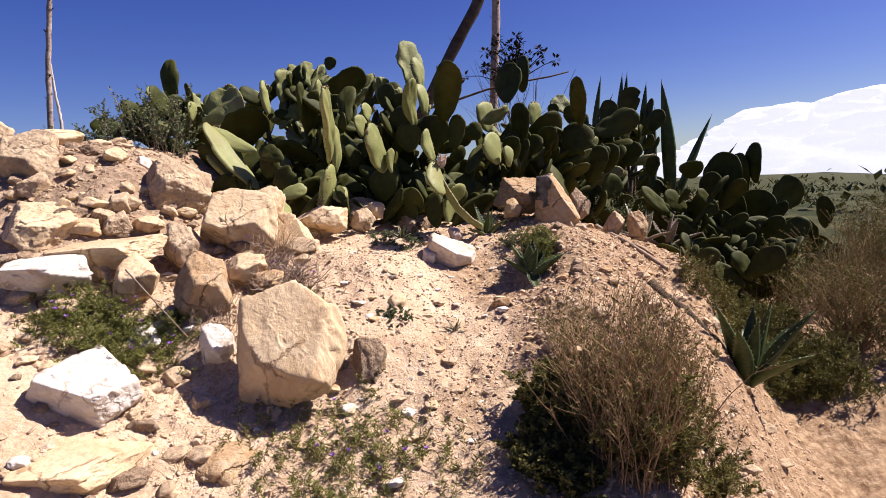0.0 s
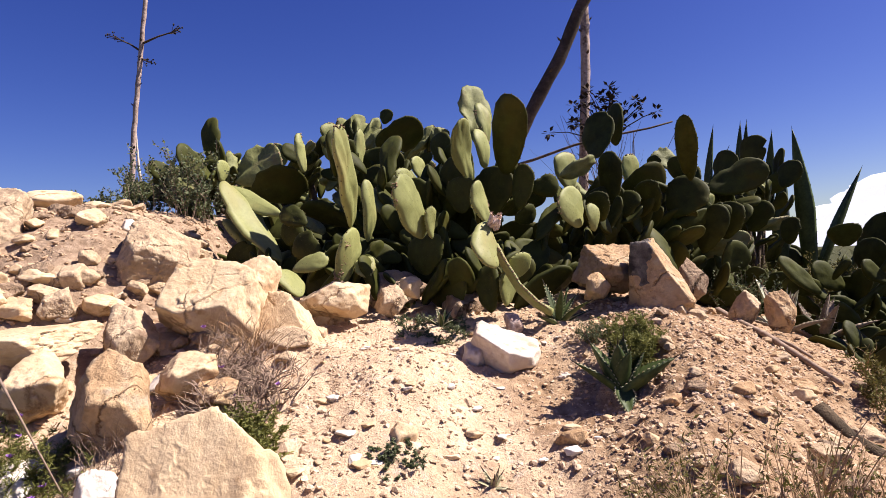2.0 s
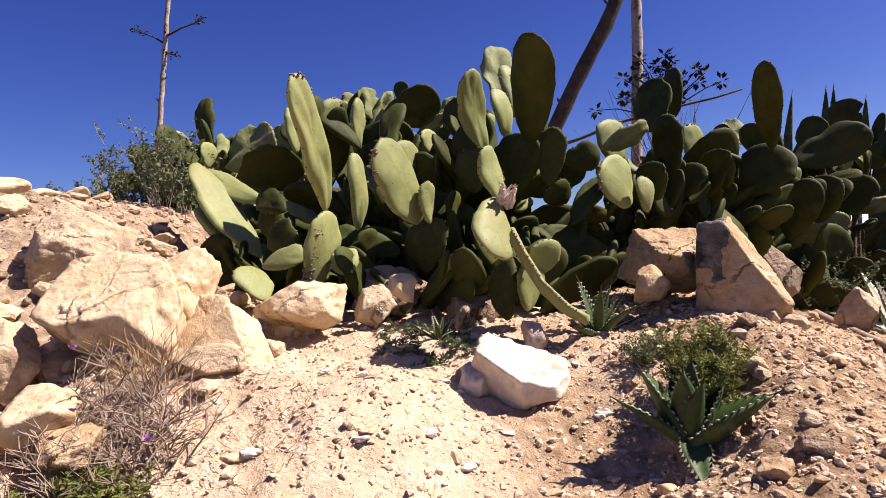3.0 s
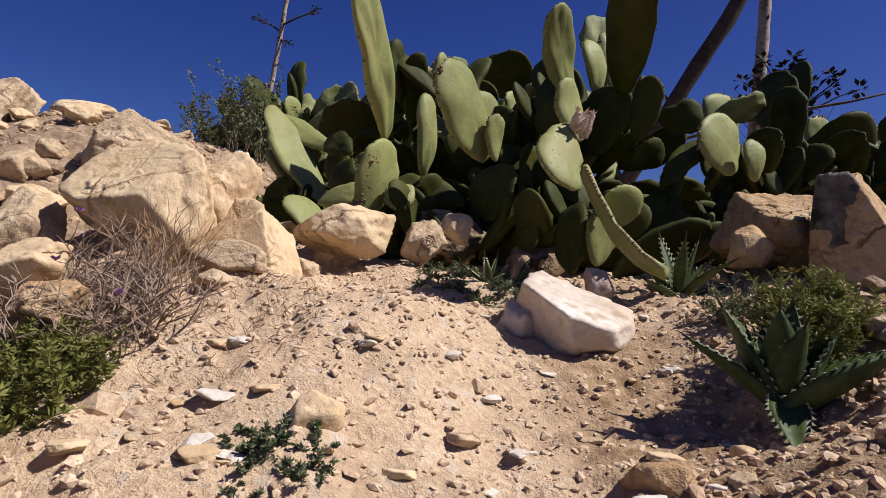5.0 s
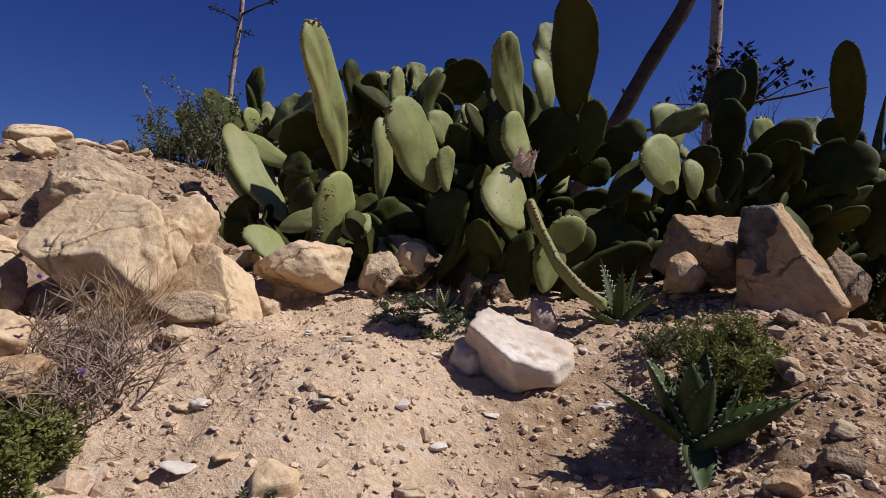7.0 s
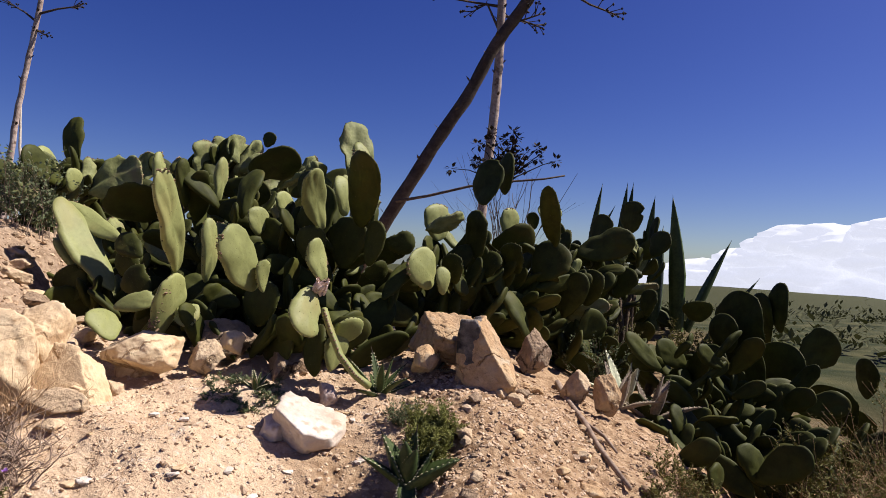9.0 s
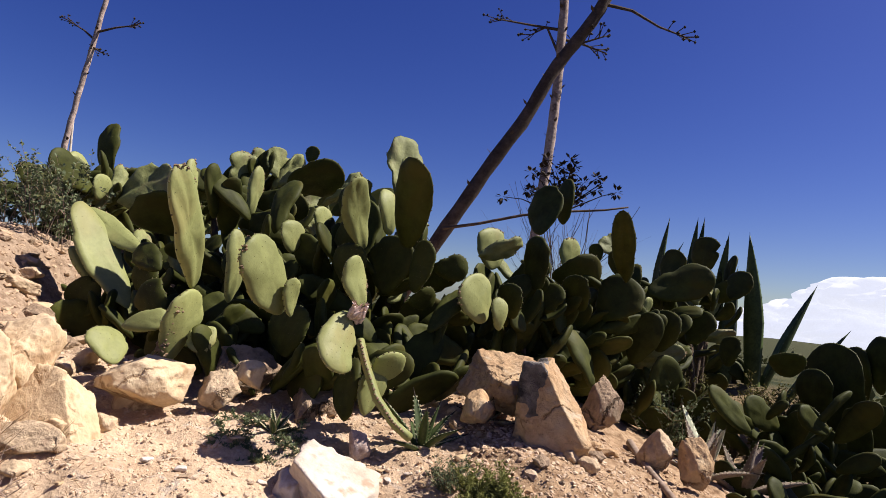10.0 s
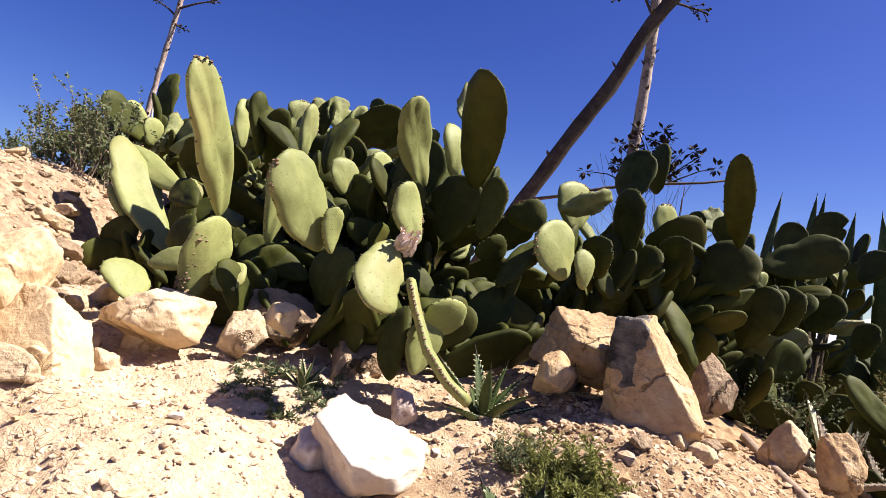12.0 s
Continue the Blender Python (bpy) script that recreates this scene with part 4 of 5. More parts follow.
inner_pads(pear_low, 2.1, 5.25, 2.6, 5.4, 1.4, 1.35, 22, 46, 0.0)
# ---- rubble between the boulders ----
rub = random.Random(404)
small = []  # stones too small to tell apart, joined at the end
for i in range(85):
    x = rub.uniform(-2.7, -0.75)
    y = rub.uniform(2.6, 4.4)
    if y > 3.9 and x > -1.2:
        continue
    s = rub.uniform(0.05, 0.15)
    z = ground_z(x, y) + s * 0.18
    ob = rock("stone", (x, y, z), (s * rub.uniform(1, 1.7), s * rub.uniform(0.9, 1.3), s * rub.uniform(0.6, 1.0)), rub.uniform(0, 360), rub.uniform(-20, 20), 500 + i,
         rub.choice([cream_stone, cream_stone, tan_stone, white_stone, tan_stone, brown_stone]), "rough")
    if max(ob.dimensions) < 0.085:
        small.append(ob)

# broken rock along the top of the bank
for i in range(180):
    x, y = rub.uniform(-3.1, -1.1), rub.uniform(3.4, 5.0)
    s = 0.035 * 5.0 ** (rub.random() ** 2.6)
    ob = rock("stone", (x, y, ground_z(x, y) + s * 0.1), (s * rub.uniform(1, 1.7), s * rub.uniform(0.9, 1.3), s * rub.uniform(0.5, 0.8)), rub.uniform(0, 360), rub.uniform(-20, 20), 600 + i,
         rub.choice([tan_stone, brown_stone, tan_stone, cream_stone, brown_stone]), "rough")
    if max(ob.dimensions) < 0.085:
        small.append(ob)

# stones and crumbs about the foot of the rocks
for i in range(130):
    x, y = rub.uniform(-1.9, -0.1), rub.uniform(1.85, 2.75)
    s = 0.022 * 4.5 ** (rub.random() ** 1.7)
    ob = rock("stone", (x, y, ground_z(x, y) + s * 0.08), (s * rub.uniform(1, 1.7), s * rub.uniform(0.9, 1.3), s * rub.uniform(0.5, 0.9)), rub.uniform(0, 360), rub.uniform(-20, 20), 900 + i,
         rub.choice([cream_stone, tan_stone, white_stone, tan_stone, brown_stone]), "rough")
    if max(ob.dimensions) < 0.085:
        small.append(ob)

# flat stones set in the trodden earth
for i in range(110):
    x, y = rub.uniform(-0.75, 0.5), rub.uniform(2.3, 4.0)
    s = rub.uniform(0.015, 0.06)
    ob = rock("stone", (x, y, ground_z(x, y) + s * 0.02), (s * rub.uniform(1, 1.6), s * rub.uniform(0.9, 1.3), s * rub.uniform(0.3, 0.5)), rub.uniform(0, 360), rub.uniform(-12, 12), 700 + i,
         rub.choice([cream_stone, cream_stone, white_stone, tan_stone]), "flat")
    if max(ob.dimensions) < 0.085:
        small.append(ob)
# lumps of stone on the mound
for i in range(170):
    x, y = rub.uniform(0.3, 1.7), rub.uniform(2.3, 4.8)
    s = 0.022 * 3.8 ** (rub.random() ** 1.5)
    ob = rock("stone", (x, y, ground_z(x, y) + s * 0.12), (s * rub.uniform(1, 1.6), s * rub.uniform(0.9, 1.3), s * rub.uniform(0.6, 0.9)), rub.uniform(0, 360), rub.uniform(-12, 12), 800 + i,
         rub.choice([tan_stone, tan_stone, cream_stone, brown_stone, orange_stone]), "rough")
    if max(ob.dimensions) < 0.085:
        small.append(ob)

# the small stones as one heap
verts, faces, slots, mats = [], [], [], []
for ob in small:
    m, me, n = ob.matrix_basis, ob.data, len(verts)
    if me.materials[0] not in mats:
        mats.append(me.materials[0])
    verts += [tuple(m @ v.co) for v in me.vertices]
    faces += [tuple(n + k for k in pl.vertices) for pl in me.polygons]
    slots += [mats.index(me.materials[0])] * len(me.polygons)
    bpy.data.objects.remove(ob)
me = bpy.data.meshes.new("rubble")
me.from_pydata(verts, [], faces)
for mat in mats:
    me.materials.append(mat)
me.polygons.foreach_set("material_index", slots)
me.polygons.foreach_set("use_smooth", [True] * len(faces))
tagged(new("rubble", me), "small cream and tan stones strewn on the slope", "rubble", kind="stuff")


# ---- agaves ----
def agave_leaf(way, length, width, curl, rr):
    """A thick channelled leaf with toothed pale edges, from the origin."""
    build = Build()
    way = Vector(way).normalized()
    flat = Vector((way.x, way.y, 0))
    flat = flat.normalized() if flat.length > 0.05 else Vector((1, 0, 0))
    side = Vector((-flat.y, flat.x, 0))
    rows, verts, faces = 12, [], []
    p, a = Vector((0, 0, 0)), way.copy()
    for i in range(rows + 1):
        f = i / rows
        w = width * (0.55 + 0.75 * f if f < 0.4 else 0.85 * max(0.0, 1 - ((f - 0.4) / 0.6) ** 1.6)) + 0.002
        th = 0.16 * width * (1 - f) + 0.003
        nn = side.cross(a).normalized()
        nn = nn if nn.dot(Vector((0, 0, 1)) - flat * 0.2) > 0 else -nn
        for c, h in ((-1, 0.32), (-0.5, 0.10), (0, 0.0), (0.5, 0.10), (1, 0.32)):
            verts.append(p + side * (c * w / 2) + nn * (h * w * 0.7))
        for c, h in ((1, 0.30), (0.45, -0.1), (-0.45, -0.1), (-1, 0.30)):
            verts.append(p + side * (c * w / 2) + nn * (h * w * 0.7 - th))
        if 0 < i < rows and i % 1 == 0:
            for c in (-1, 1):
                e = p + side * (c * w / 2) + nn * (0.32 * w * 0.7)
                build.add([e - a * 0.006, e + a * 0.006, e + side * c * 0.008 + a * 0.006, e + nn * 0.004], [(0, 1, 2), (0, 2, 3), (1, 3, 2)], 1)
        tip, last = p, a
        p = p + a * (length / rows)
        a = (a + Vector((0, 0, -1)) * curl / rows + flat * curl * 0.3 / rows).normalized()
    m = 9
    for i in range(rows):
        for c in range(m):
            faces.append((i * m + c, i * m + (c + 1) % m, (i + 1) * m + (c + 1) % m, (i + 1) * m + c))
    faces.append(tuple(rows * m + c for c in range(m)))
    build.add(verts, faces, 0)
    build.tube([tip - last * 0.015, tip + last * 0.025], [0.004, 0.0008], 5, 2)
    return build


def agave(place, size, count, label, seed, spread=1.0, mat=None, wide=0.16):
    rr = random.Random(seed)
    ob = thing("agave", place, label, "agave", "agaves")
    for i in range(count):
        f = i / max(1, count - 1)
        az = i * 2.399 + rr.uniform(-0.2, 0.2)
        el = radians(80 - 58 * f * spread + rr.uniform(-6, 6))
        way = (math.cos(az) * math.cos(el), math.sin(az) * math.cos(el), math.sin(el))
        ln = size * (0.8 + 0.25 * rr.random()) * (1 - 0.25 * abs(f - 0.4))
        build = agave_leaf(way, ln, ln * wide, rr.uniform(0.0, 0.35), rr)
        me = build.mesh("leaf", [mat or agave_skin, agave_edge, pod_mat])
        me.polygons.foreach_set("use_smooth", [q == 0 for q in build.m])
        part("leaf", me, ob, Vector(place) + Vector((math.cos(az), math.sin(az), 0)) * 0.02 * size)
    return ob


def on_ground(x, y, sink=0.01):
    return (x, y, ground_z(x, y) - sink)


young = thing("agave", on_ground(0.51, 3.52, -0.015), "young green agave with toothed leaves on the stony slope", "agave", "agaves")
for az, el, ln, wide in ((198, 38, 0.22, 0.30), (165, 62, 0.22, 0.48), (-100, 76, 0.20, 0.46), (60, 78, 0.21, 0.44), (-60, 70, 0.18, 0.42), (-8, 36, 0.24, 0.56), (25, 56, 0.20, 0.48), (-85, -28, 0.17, 0.46), (100, 60, 0.20, 0.44)):
    way = (math.cos(radians(az)) * math.cos(radians(el)), math.sin(radians(az)) * math.cos(radians(el)), math.sin(radians(el)))
    build = agave_leaf(way, ln, ln * wide, 0.1, random)
    me = build.mesh("leaf", [agave_skin, agave_edge, pod_mat])
    me.polygons.foreach_set("use_smooth", [q == 0 for q in build.m])
    part("leaf", me, young, Vector(young.location) + Vector((0, 0, 0.03 if el > 0 else 0.06)))
agave(on_ground(0.30, 4.18), 0.24, 9, "small green agave growing behind a drooping cactus pad", 4, 1.1, None, 0.2)
# tall pointed leaves that stand over the hedge
def tall_agave(label, leaves):
    """Leaves from their foot to their tip, each with its width."""
    foot = Vector(leaves[0][0])
    ob = thing("agave", (foot.x, foot.y, ground_z(foot.x, foot.y)), label, "agave", "agaves")
    for base, tip, wide in leaves:
        base, tip = Vector(base), Vector(tip)
        build = agave_leaf(tip - base, (tip - base).length, wide, 0.03, random)
        me = build.mesh("leaf", [agave_skin, agave_edge, pod_mat])
        me.polygons.foreach_set("use_smooth", [q == 0 for q in build.m])
        part("leaf", me, ob, base)
    return ob


tall_agave("narrow spiked agave leaves standing behind the cactus", [((2.04, 8.00, 1.65), (2.16, 8.04, 2.58), 0.13), ((2.38, 8.00, 1.65), (2.44, 8.04, 2.60), 0.13), ((2.43, 8.00, 1.65), (2.51, 8.06, 2.61), 0.12), ((2.02, 8.00, 1.75), (2.30, 8.02, 2.34), 0.10), ((2.68, 8.00, 1.60), (2.75, 8.04, 2.47), 0.14)])
tall_agave("large dark agave with tall pointed leaves behind the cactus", [((3.04, 8.00, 1.00), (2.93, 7.96, 2.48), 0.27), ((2.80, 8.10, 1.00), (2.86, 8.06, 2.14), 0.36), ((3.16, 8.05, 1.00), (3.58, 8.00, 2.02), 0.20), ((3.25, 7.90, 0.80), (3.80, 7.80, 1.62), 0.18)])
agave(on_ground(1.68, 3.30), 0.55, 12, "broad green agave below the bank", 7, 0.7, None, 0.24)
agave(on_ground(1.86, 5.6), 0.42, 8, "pale agave with drooping dried leaves at the hedge foot", 8, 1.25, agave_pale, 0.24)
agave(on_ground(1.72, 5.2), 0.34, 8, "withered brown agave leaves on the ground", 9, 1.35, dead_leaf, 0.24)
agave(on_ground(1.95, 5.25), 0.36, 9, "withered brown agave leaves on the ground", 13, 1.4, dead_leaf, 0.26)
agave(on_ground(0.55, 4.5), 0.17, 6, "dried brown curled leaves at the hedge foot", 12, 1.2, dead_leaf, 0.4)
agave(on_ground(0.04, 3.02), 0.06, 7, "tiny dried star-shaped plant flat on the earth", 15, 1.35, dead_leaf, 0.14)
agave(on_ground(-0.27, 4.05), 0.11, 8, "tiny agave seedling among stones", 10, 1.1, None, 0.2)


# ---- old flower stalks ----
def stalk(pts, r0, r1, mat, label, branches, seed, scales=26):
    rr = random.Random(seed)
    pts = [Vector(p) for p in pts]
    ob = thing("agave_stalk", pts[0], label, "flower stalk", "agave stalks")
    base = pts[0]
    build = Build()
    fine, rad = [], []
    steps = 26
    for i in range(steps + 1):
        f = i / steps * (len(pts) - 1)
        k = min(int(f), len(pts) - 2)
        p = pts[k].lerp(pts[k + 1], f - k)
        fine.append(p - base + Vector((rr.uniform(-1, 1), rr.uniform(-1, 1), 0)) * 0.006)
        rad.append((r0 + (r1 - r0) * i / steps) * (1.0 + (0.08 if i % 2 else 0)))
    build.tube(fine, rad, 12)
    me = build.mesh("trunk", [mat], True)
    part("trunk", me, ob, base)
    for i in range(scales):
        f = i / scales * steps
        k = min(int(f), steps - 1)
        p = fine[k].lerp(fine[k + 1], f - k)
        az = i * 2.4
        out = Vector((math.cos(az), math.sin(az), 0.5)).normalized()
        r = rad[k]
        sb = Build()
        sb.leaf(out * r * 0.8, out + Vector((0, 0, 0.6)), 0.05 + r * 0.6, 0.045)
        sb.leaf(out * r * 0.8, out + Vector((0.15, 0, 0.5)), 0.04 + r * 0.5, 0.03)
        part("bract", sb.mesh("bract", [stalk_dark]), ob, base + p)
    for br in branches:
        b2 = Build()
        bp = [Vector(q) for q in br]
        b2.tube([q - bp[0] for q in bp], [0.020 - 0.012 * i / (len(bp) - 1) for i in range(len(bp))], 6)
        end = bp[-1] - bp[0]
        back = (bp[-1] - bp[-2]).normalized()
        for q in range(9):
            d = (back + Vector((rr.uniform(-1, 1), rr.uniform(-1, 1), rr.uniform(-0.3, 0.9)))).normalized()
            ln = rr.uniform(0.08, 0.2)
            s = end - back * rr.uniform(0, 0.25)
            b2.tube([s, s + d * ln], [0.006, 0.004], 4)
            b2.lump(s + d * ln, rr.uniform(0.014, 0.024), 1)
            if q % 2:
                b2.lump(s + d * ln * 0.8 + Vector((0.02, 0, 0.01)), 0.016, 1)
        part("branch", b2.mesh("branch", [stalk_dark, pod_mat]), ob, bp[0])
    return ob


stalk([(-0.93, 8.40, 0.90), (-0.29, 8.40, 2.07), (0.15, 8.40, 2.86), (0.59, 8.40, 3.59), (0.91, 8.40, 4.25), (1.24, 8.40, 4.74), (1.38, 8.40, 5.02), (1.90, 8.40, 6.00)], 0.082, 0.062, stalk_dark, "thick leaning brown agave stalk against the sky",
      [[(1.39, 8.40, 4.99), (1.69, 8.40, 4.93), (1.99, 8.40, 4.76), (2.30, 8.40, 4.65)], [(0.91, 8.40, 4.29), (1.09, 8.40, 4.50), (1.41, 8.40, 4.62)]], 71)
stalk([(0.75, 9.20, 0.90), (0.91, 9.20, 2.97), (0.97, 9.20, 3.87), (0.99, 9.20, 4.62), (0.98, 9.20, 5.38), (0.97, 9.20, 6.60)], 0.064, 0.052, stalk_bark, "upright pale brown agave stalk against the sky",
      [[(0.99, 9.20, 4.66), (0.79, 9.20, 5.06), (0.58, 9.20, 4.94)], [(0.97, 9.20, 5.03), (0.64, 9.20, 5.07), (0.12, 9.20, 5.14)], [(0.97, 9.20, 4.92), (1.25, 9.20, 4.86), (1.55, 9.20, 4.76)]], 72)
stalk([(-6.36, 10.00, 1.00), (-6.24, 10.00, 2.54), (-6.16, 10.00, 3.50), (-6.00, 10.00, 4.46), (-5.85, 10.00, 5.43), (-5.70, 10.00, 6.40)], 0.046, 0.030, stalk_bark, "distant slender agave stalk with forked branches",
      [[(-5.93, 10.00, 4.88), (-6.12, 10.00, 5.02), (-6.44, 10.00, 5.18)], [(-5.90, 10.00, 5.01), (-5.62, 10.00, 5.09), (-5.26, 10.00, 5.15)], [(-5.94, 10.00, 4.77), (-5.80, 10.00, 4.69)]], 73, 14)
stalk([(-6.21, 10.10, 1.00), (-6.12, 10.10, 2.60), (-6.16, 10.10, 3.10), (-6.18, 10.10, 3.70)], 0.03, 0.012, stick_pale, "thin pale dead stalk beside a taller one", [], 74, 2)


# ---- shrubs, weeds and grass ----
def bush(name, place, height, spread, count, twig, leaf, label, seed, leaf_len=0.02, leaf_w=0.006, leaves=5, fork=3, bow=0.3, flowers=None, patch=0.0, category="shrub", stout=1.0):
    rr = random.Random(seed)
    place = Vector(place)
    ob = thing(name, place, label, category)
    tb, lb2 = Build(), Build()
    for i in range(count):
        az = rr.uniform(0, 2 * math.pi)
        lean = rr.random() ** 0.7 * spread
        h = height * rr.uniform(0.55, 1.05)
        p = Vector((math.cos(az) * lean * 0.15, math.sin(az) * lean * 0.15, -0.02))
        if patch:
            pr_, pa = patch * math.sqrt(rr.random()), rr.uniform(0, 2 * math.pi)
            p += Vector((pr_ * math.cos(pa), pr_ * math.sin(pa), 0))
            p.z = ground_z(place.x + p.x, place.y + p.y) - place.z - 0.01
        way = Vector((math.cos(az) * lean / height, math.sin(az) * lean / height, 1)).normalized()
        pts = [p]
        n = 5
        for k in range(n):
            way = (way + Vector((rr.uniform(-bow, bow), rr.uniform(-bow, bow), rr.uniform(-0.1, 0.12)))).normalized()
            pts.append(pts[-1] + way * h / n)
        r = (0.0012 + 0.0045 * height * rr.random()) * stout
        tb.tube(pts, [r * (1 - 0.75 * k / n) for k in range(n + 1)], 4)
        twigs = [(pts[k], pts[k + 1]) for k in range(1, n)]
        for b in range(fork):
            k = rr.randint(1, n - 1)
            s = pts[k]
            d = (way + Vector((rr.uniform(-1, 1), rr.uniform(-1, 1), rr.uniform(-0.2, 0.7)))).normalized()
            ln = h * rr.uniform(0.12, 0.32)
            e = s + d * ln
            m = s + d * ln * 0.5 + Vector((rr.uniform(-1, 1), rr.uniform(-1, 1), 0)) * ln * 0.1
            tb.tube([s, m, e], [r * 0.5, r * 0.4, r * 0.2], 3)
            twigs += [(s, m), (m, e)]
        if leaf:
            for s, e in twigs:
                for q in range(leaves):
                    pp = s.lerp(e, rr.random())
                    d = Vector((rr.uniform(-1, 1), rr.uniform(-1, 1), rr.uniform(-0.1, 1)))
                    lb2.leaf(pp, d, leaf_len * rr.uniform(0.6, 1.3), leaf_w * rr.uniform(0.7, 1.3), 0, (rr.uniform(-1, 1), rr.uniform(-1, 1), 0.6))
        if flowers and rr.random() < flowers:
            fb = Build()
            for q in range(8):
                fb.leaf((0, 0, 0), (rr.uniform(-1, 1), rr.uniform(-1, 1), 0.7), 0.016, 0.012)
            part("flower", fb.mesh("flower", [flower_purple]), ob, place + pts[-1], "small purple flower")
    tagged(part("brushwood", tb.mesh("brushwood", [twig]), ob, place), kind="stuff")
    if leaf:
        tagged(part("foliage", lb2.mesh("foliage", [leaf]), ob, place), kind="stuff")
    return ob


bush("dry_shrub", on_ground(0.66, 2.18), 0.64, 0.22, 210, twig_dry, leaf_olive, "brown and olive dry shrub of fine upright twigs", 31, 0.018, 0.006, 2, 6, 0.22, patch=0.17)
bush("dry_shrub", on_ground(0.48, 2.36), 0.20, 0.14, 260, twig_dry, leaf_olive, "low dense brown undergrowth below the dry shrub", 59, 0.028, 0.014, 6, 4, 0.4, patch=0.17)
# dark twig mat added where the shrub's shadow falls, to deepen it
bush("dry_shrub", on_ground(0.40, 2.16), 0.12, 0.12, 170, stem_wood, leaf_olive, "dark matted undergrowth added to deepen the shrub's shadow", 60, 0.026, 0.014, 6, 3, 0.5, patch=0.16)
bush("dry_shrub", on_ground(0.72, 2.20), 0.30, 0.14, 200, twig_dry, leaf_olive, "dense green lower growth of the dry shrub", 62, 0.028, 0.012, 7, 4, 0.3, patch=0.17)
bush("dry_shrub", on_ground(1.0, 2.62), 0.36, 0.2, 110, twig_dry, leaf_olive, "low brownish twiggy shrub on the slope", 32, 0.016, 0.005, 3, 4, 0.3, patch=0.22)
bush("weed", on_ground(-1.64, 2.66), 0.17, 0.26, 190, leaf_green, leaf_green, "feathery green weed with a few purple flowers among rocks", 33, 0.02, 0.004, 6, 3, 0.4, 0.05, 0.2, category="weed")
bush("weed", on_ground(-1.36, 2.64), 0.17, 0.22, 150, leaf_green, leaf_green, "low feathery green weed beside white stone", 34, 0.02, 0.004, 6, 3, 0.4, 0.08, 0.18, category="weed")
bush("weed", on_ground(-0.55, 2.3), 0.11, 0.12, 170, twig_dry, leaf_green, "straggling weed with tiny purple flowers below a slab", 35, 0.022, 0.005, 3, 2, 0.45, 0.07, 0.36, category="weed")
bush("weed", on_ground(-0.25, 2.15), 0.09, 0.1, 200, straw, leaf_green, "sparse green weeds at the foot of the slope", 36, 0.03, 0.005, 2, 1, 0.4, 0.06, 0.34, category="weed")
bush("twig_bush", on_ground(-0.88, 3.12), 0.24, 0.22, 180, twig_grey, None, "dead grey twiggy bush in front of the boulders", 37, fork=7, bow=0.95, flowers=0.04, patch=0.17, stout=1.7)
bush("twig_bush", on_ground(-0.92, 3.34), 0.26, 0.2, 80, twig_dry, None, "dry brown twigs against the boulder", 38, fork=4, bow=0.5)
bush("weed", on_ground(-0.76, 2.86), 0.13, 0.13, 170, leaf_green, leaf_green, "small green weed below dead twigs", 39, 0.016, 0.006, 7, 3, 0.4, patch=0.13, category="weed")
bush("weed", on_ground(-0.25, 2.97), 0.045, 0.08, 50, twig_grey, leaf_grey, "small grey-green creeping weed on the earth", 40, 0.010, 0.005, 6, 3, 0.5, patch=0.08, category="weed")
bush("fern_weed", on_ground(0.57, 3.67), 0.23, 0.09, 120, leaf_green, leaf_green, "bright green feathery plant behind the young agave", 41, 0.018, 0.005, 9, 6, 0.4, patch=0.07, category="weed")
bush("weed", on_ground(0.45, 3.9), 0.14, 0.16, 50, twig_dry, leaf_grey, "low grey-green weed at the foot of the rock", 42, 0.015, 0.005, 4, 3, 0.4, category="weed")
bush("weed", on_ground(-0.30, 3.99), 0.06, 0.14, 70, leaf_grey, leaf_grey, "flat grey-green mat of weeds among stones", 43, 0.02, 0.006, 4, 2, 0.5, patch=0.16, category="weed")
bush("leafy_shrub", on_ground(-2.62, 5.35), 0.50, 0.22, 34, twig_grey, leaf_grey, "grey-green leafy shrub beside the cactus hedge", 44, 0.020, 0.013, 8, 4, 0.2, patch=0.3)
bush("leafy_shrub", on_ground(-2.22, 5.15), 0.55, 0.15, 30, twig_grey, leaf_grey, "leafy grey-green shrub growing through the cactus", 45, 0.026, 0.017, 5, 4, 0.25, patch=0.16)
bush("leafy_shrub", on_ground(-3.15, 5.6), 0.34, 0.3, 44, twig_grey, leaf_grey, "grey-green leafy shrub behind the rocks", 46, 0.020, 0.013, 8, 4, 0.2, patch=0.35)
bush("leafy_shrub", on_ground(1.75, 6.0), 0.45, 0.35, 70, twig_grey, leaf_grey, "small-leaved shrub tangled in the cactus foot", 47, 0.022, 0.014, 5, 4, 0.35)
for k, (bx, by, bh) in enumerate(((2.3, 3.75, 0.26), (2.1, 3.8, 0.24), (2.45, 3.75, 0.34), (2.1, 4.25, 0.2), (2.4, 4.4, 0.3))):
    bush("weed", on_ground(bx, by), bh, 0.25, 90, leaf_green, leaf_olive, "dark green weeds at the foot of the mound", 130 + k, 0.04, 0.009, 5, 3, 0.35, patch=0.22, category="weed")
for k, (bx, by, bh) in enumerate(((1.02, 2.26, 0.13), (1.14, 2.50, 0.10), (1.62, 3.75, 0.20), (1.80, 4.15, 0.24))):
    bush("dry_shrub", on_ground(bx, by), bh, 0.14, 60, twig_dry, leaf_olive, "low dark weeds and twigs on the falling edge of the mound", 170 + k, 0.020, 0.008, 3, 4, 0.45, patch=0.12)
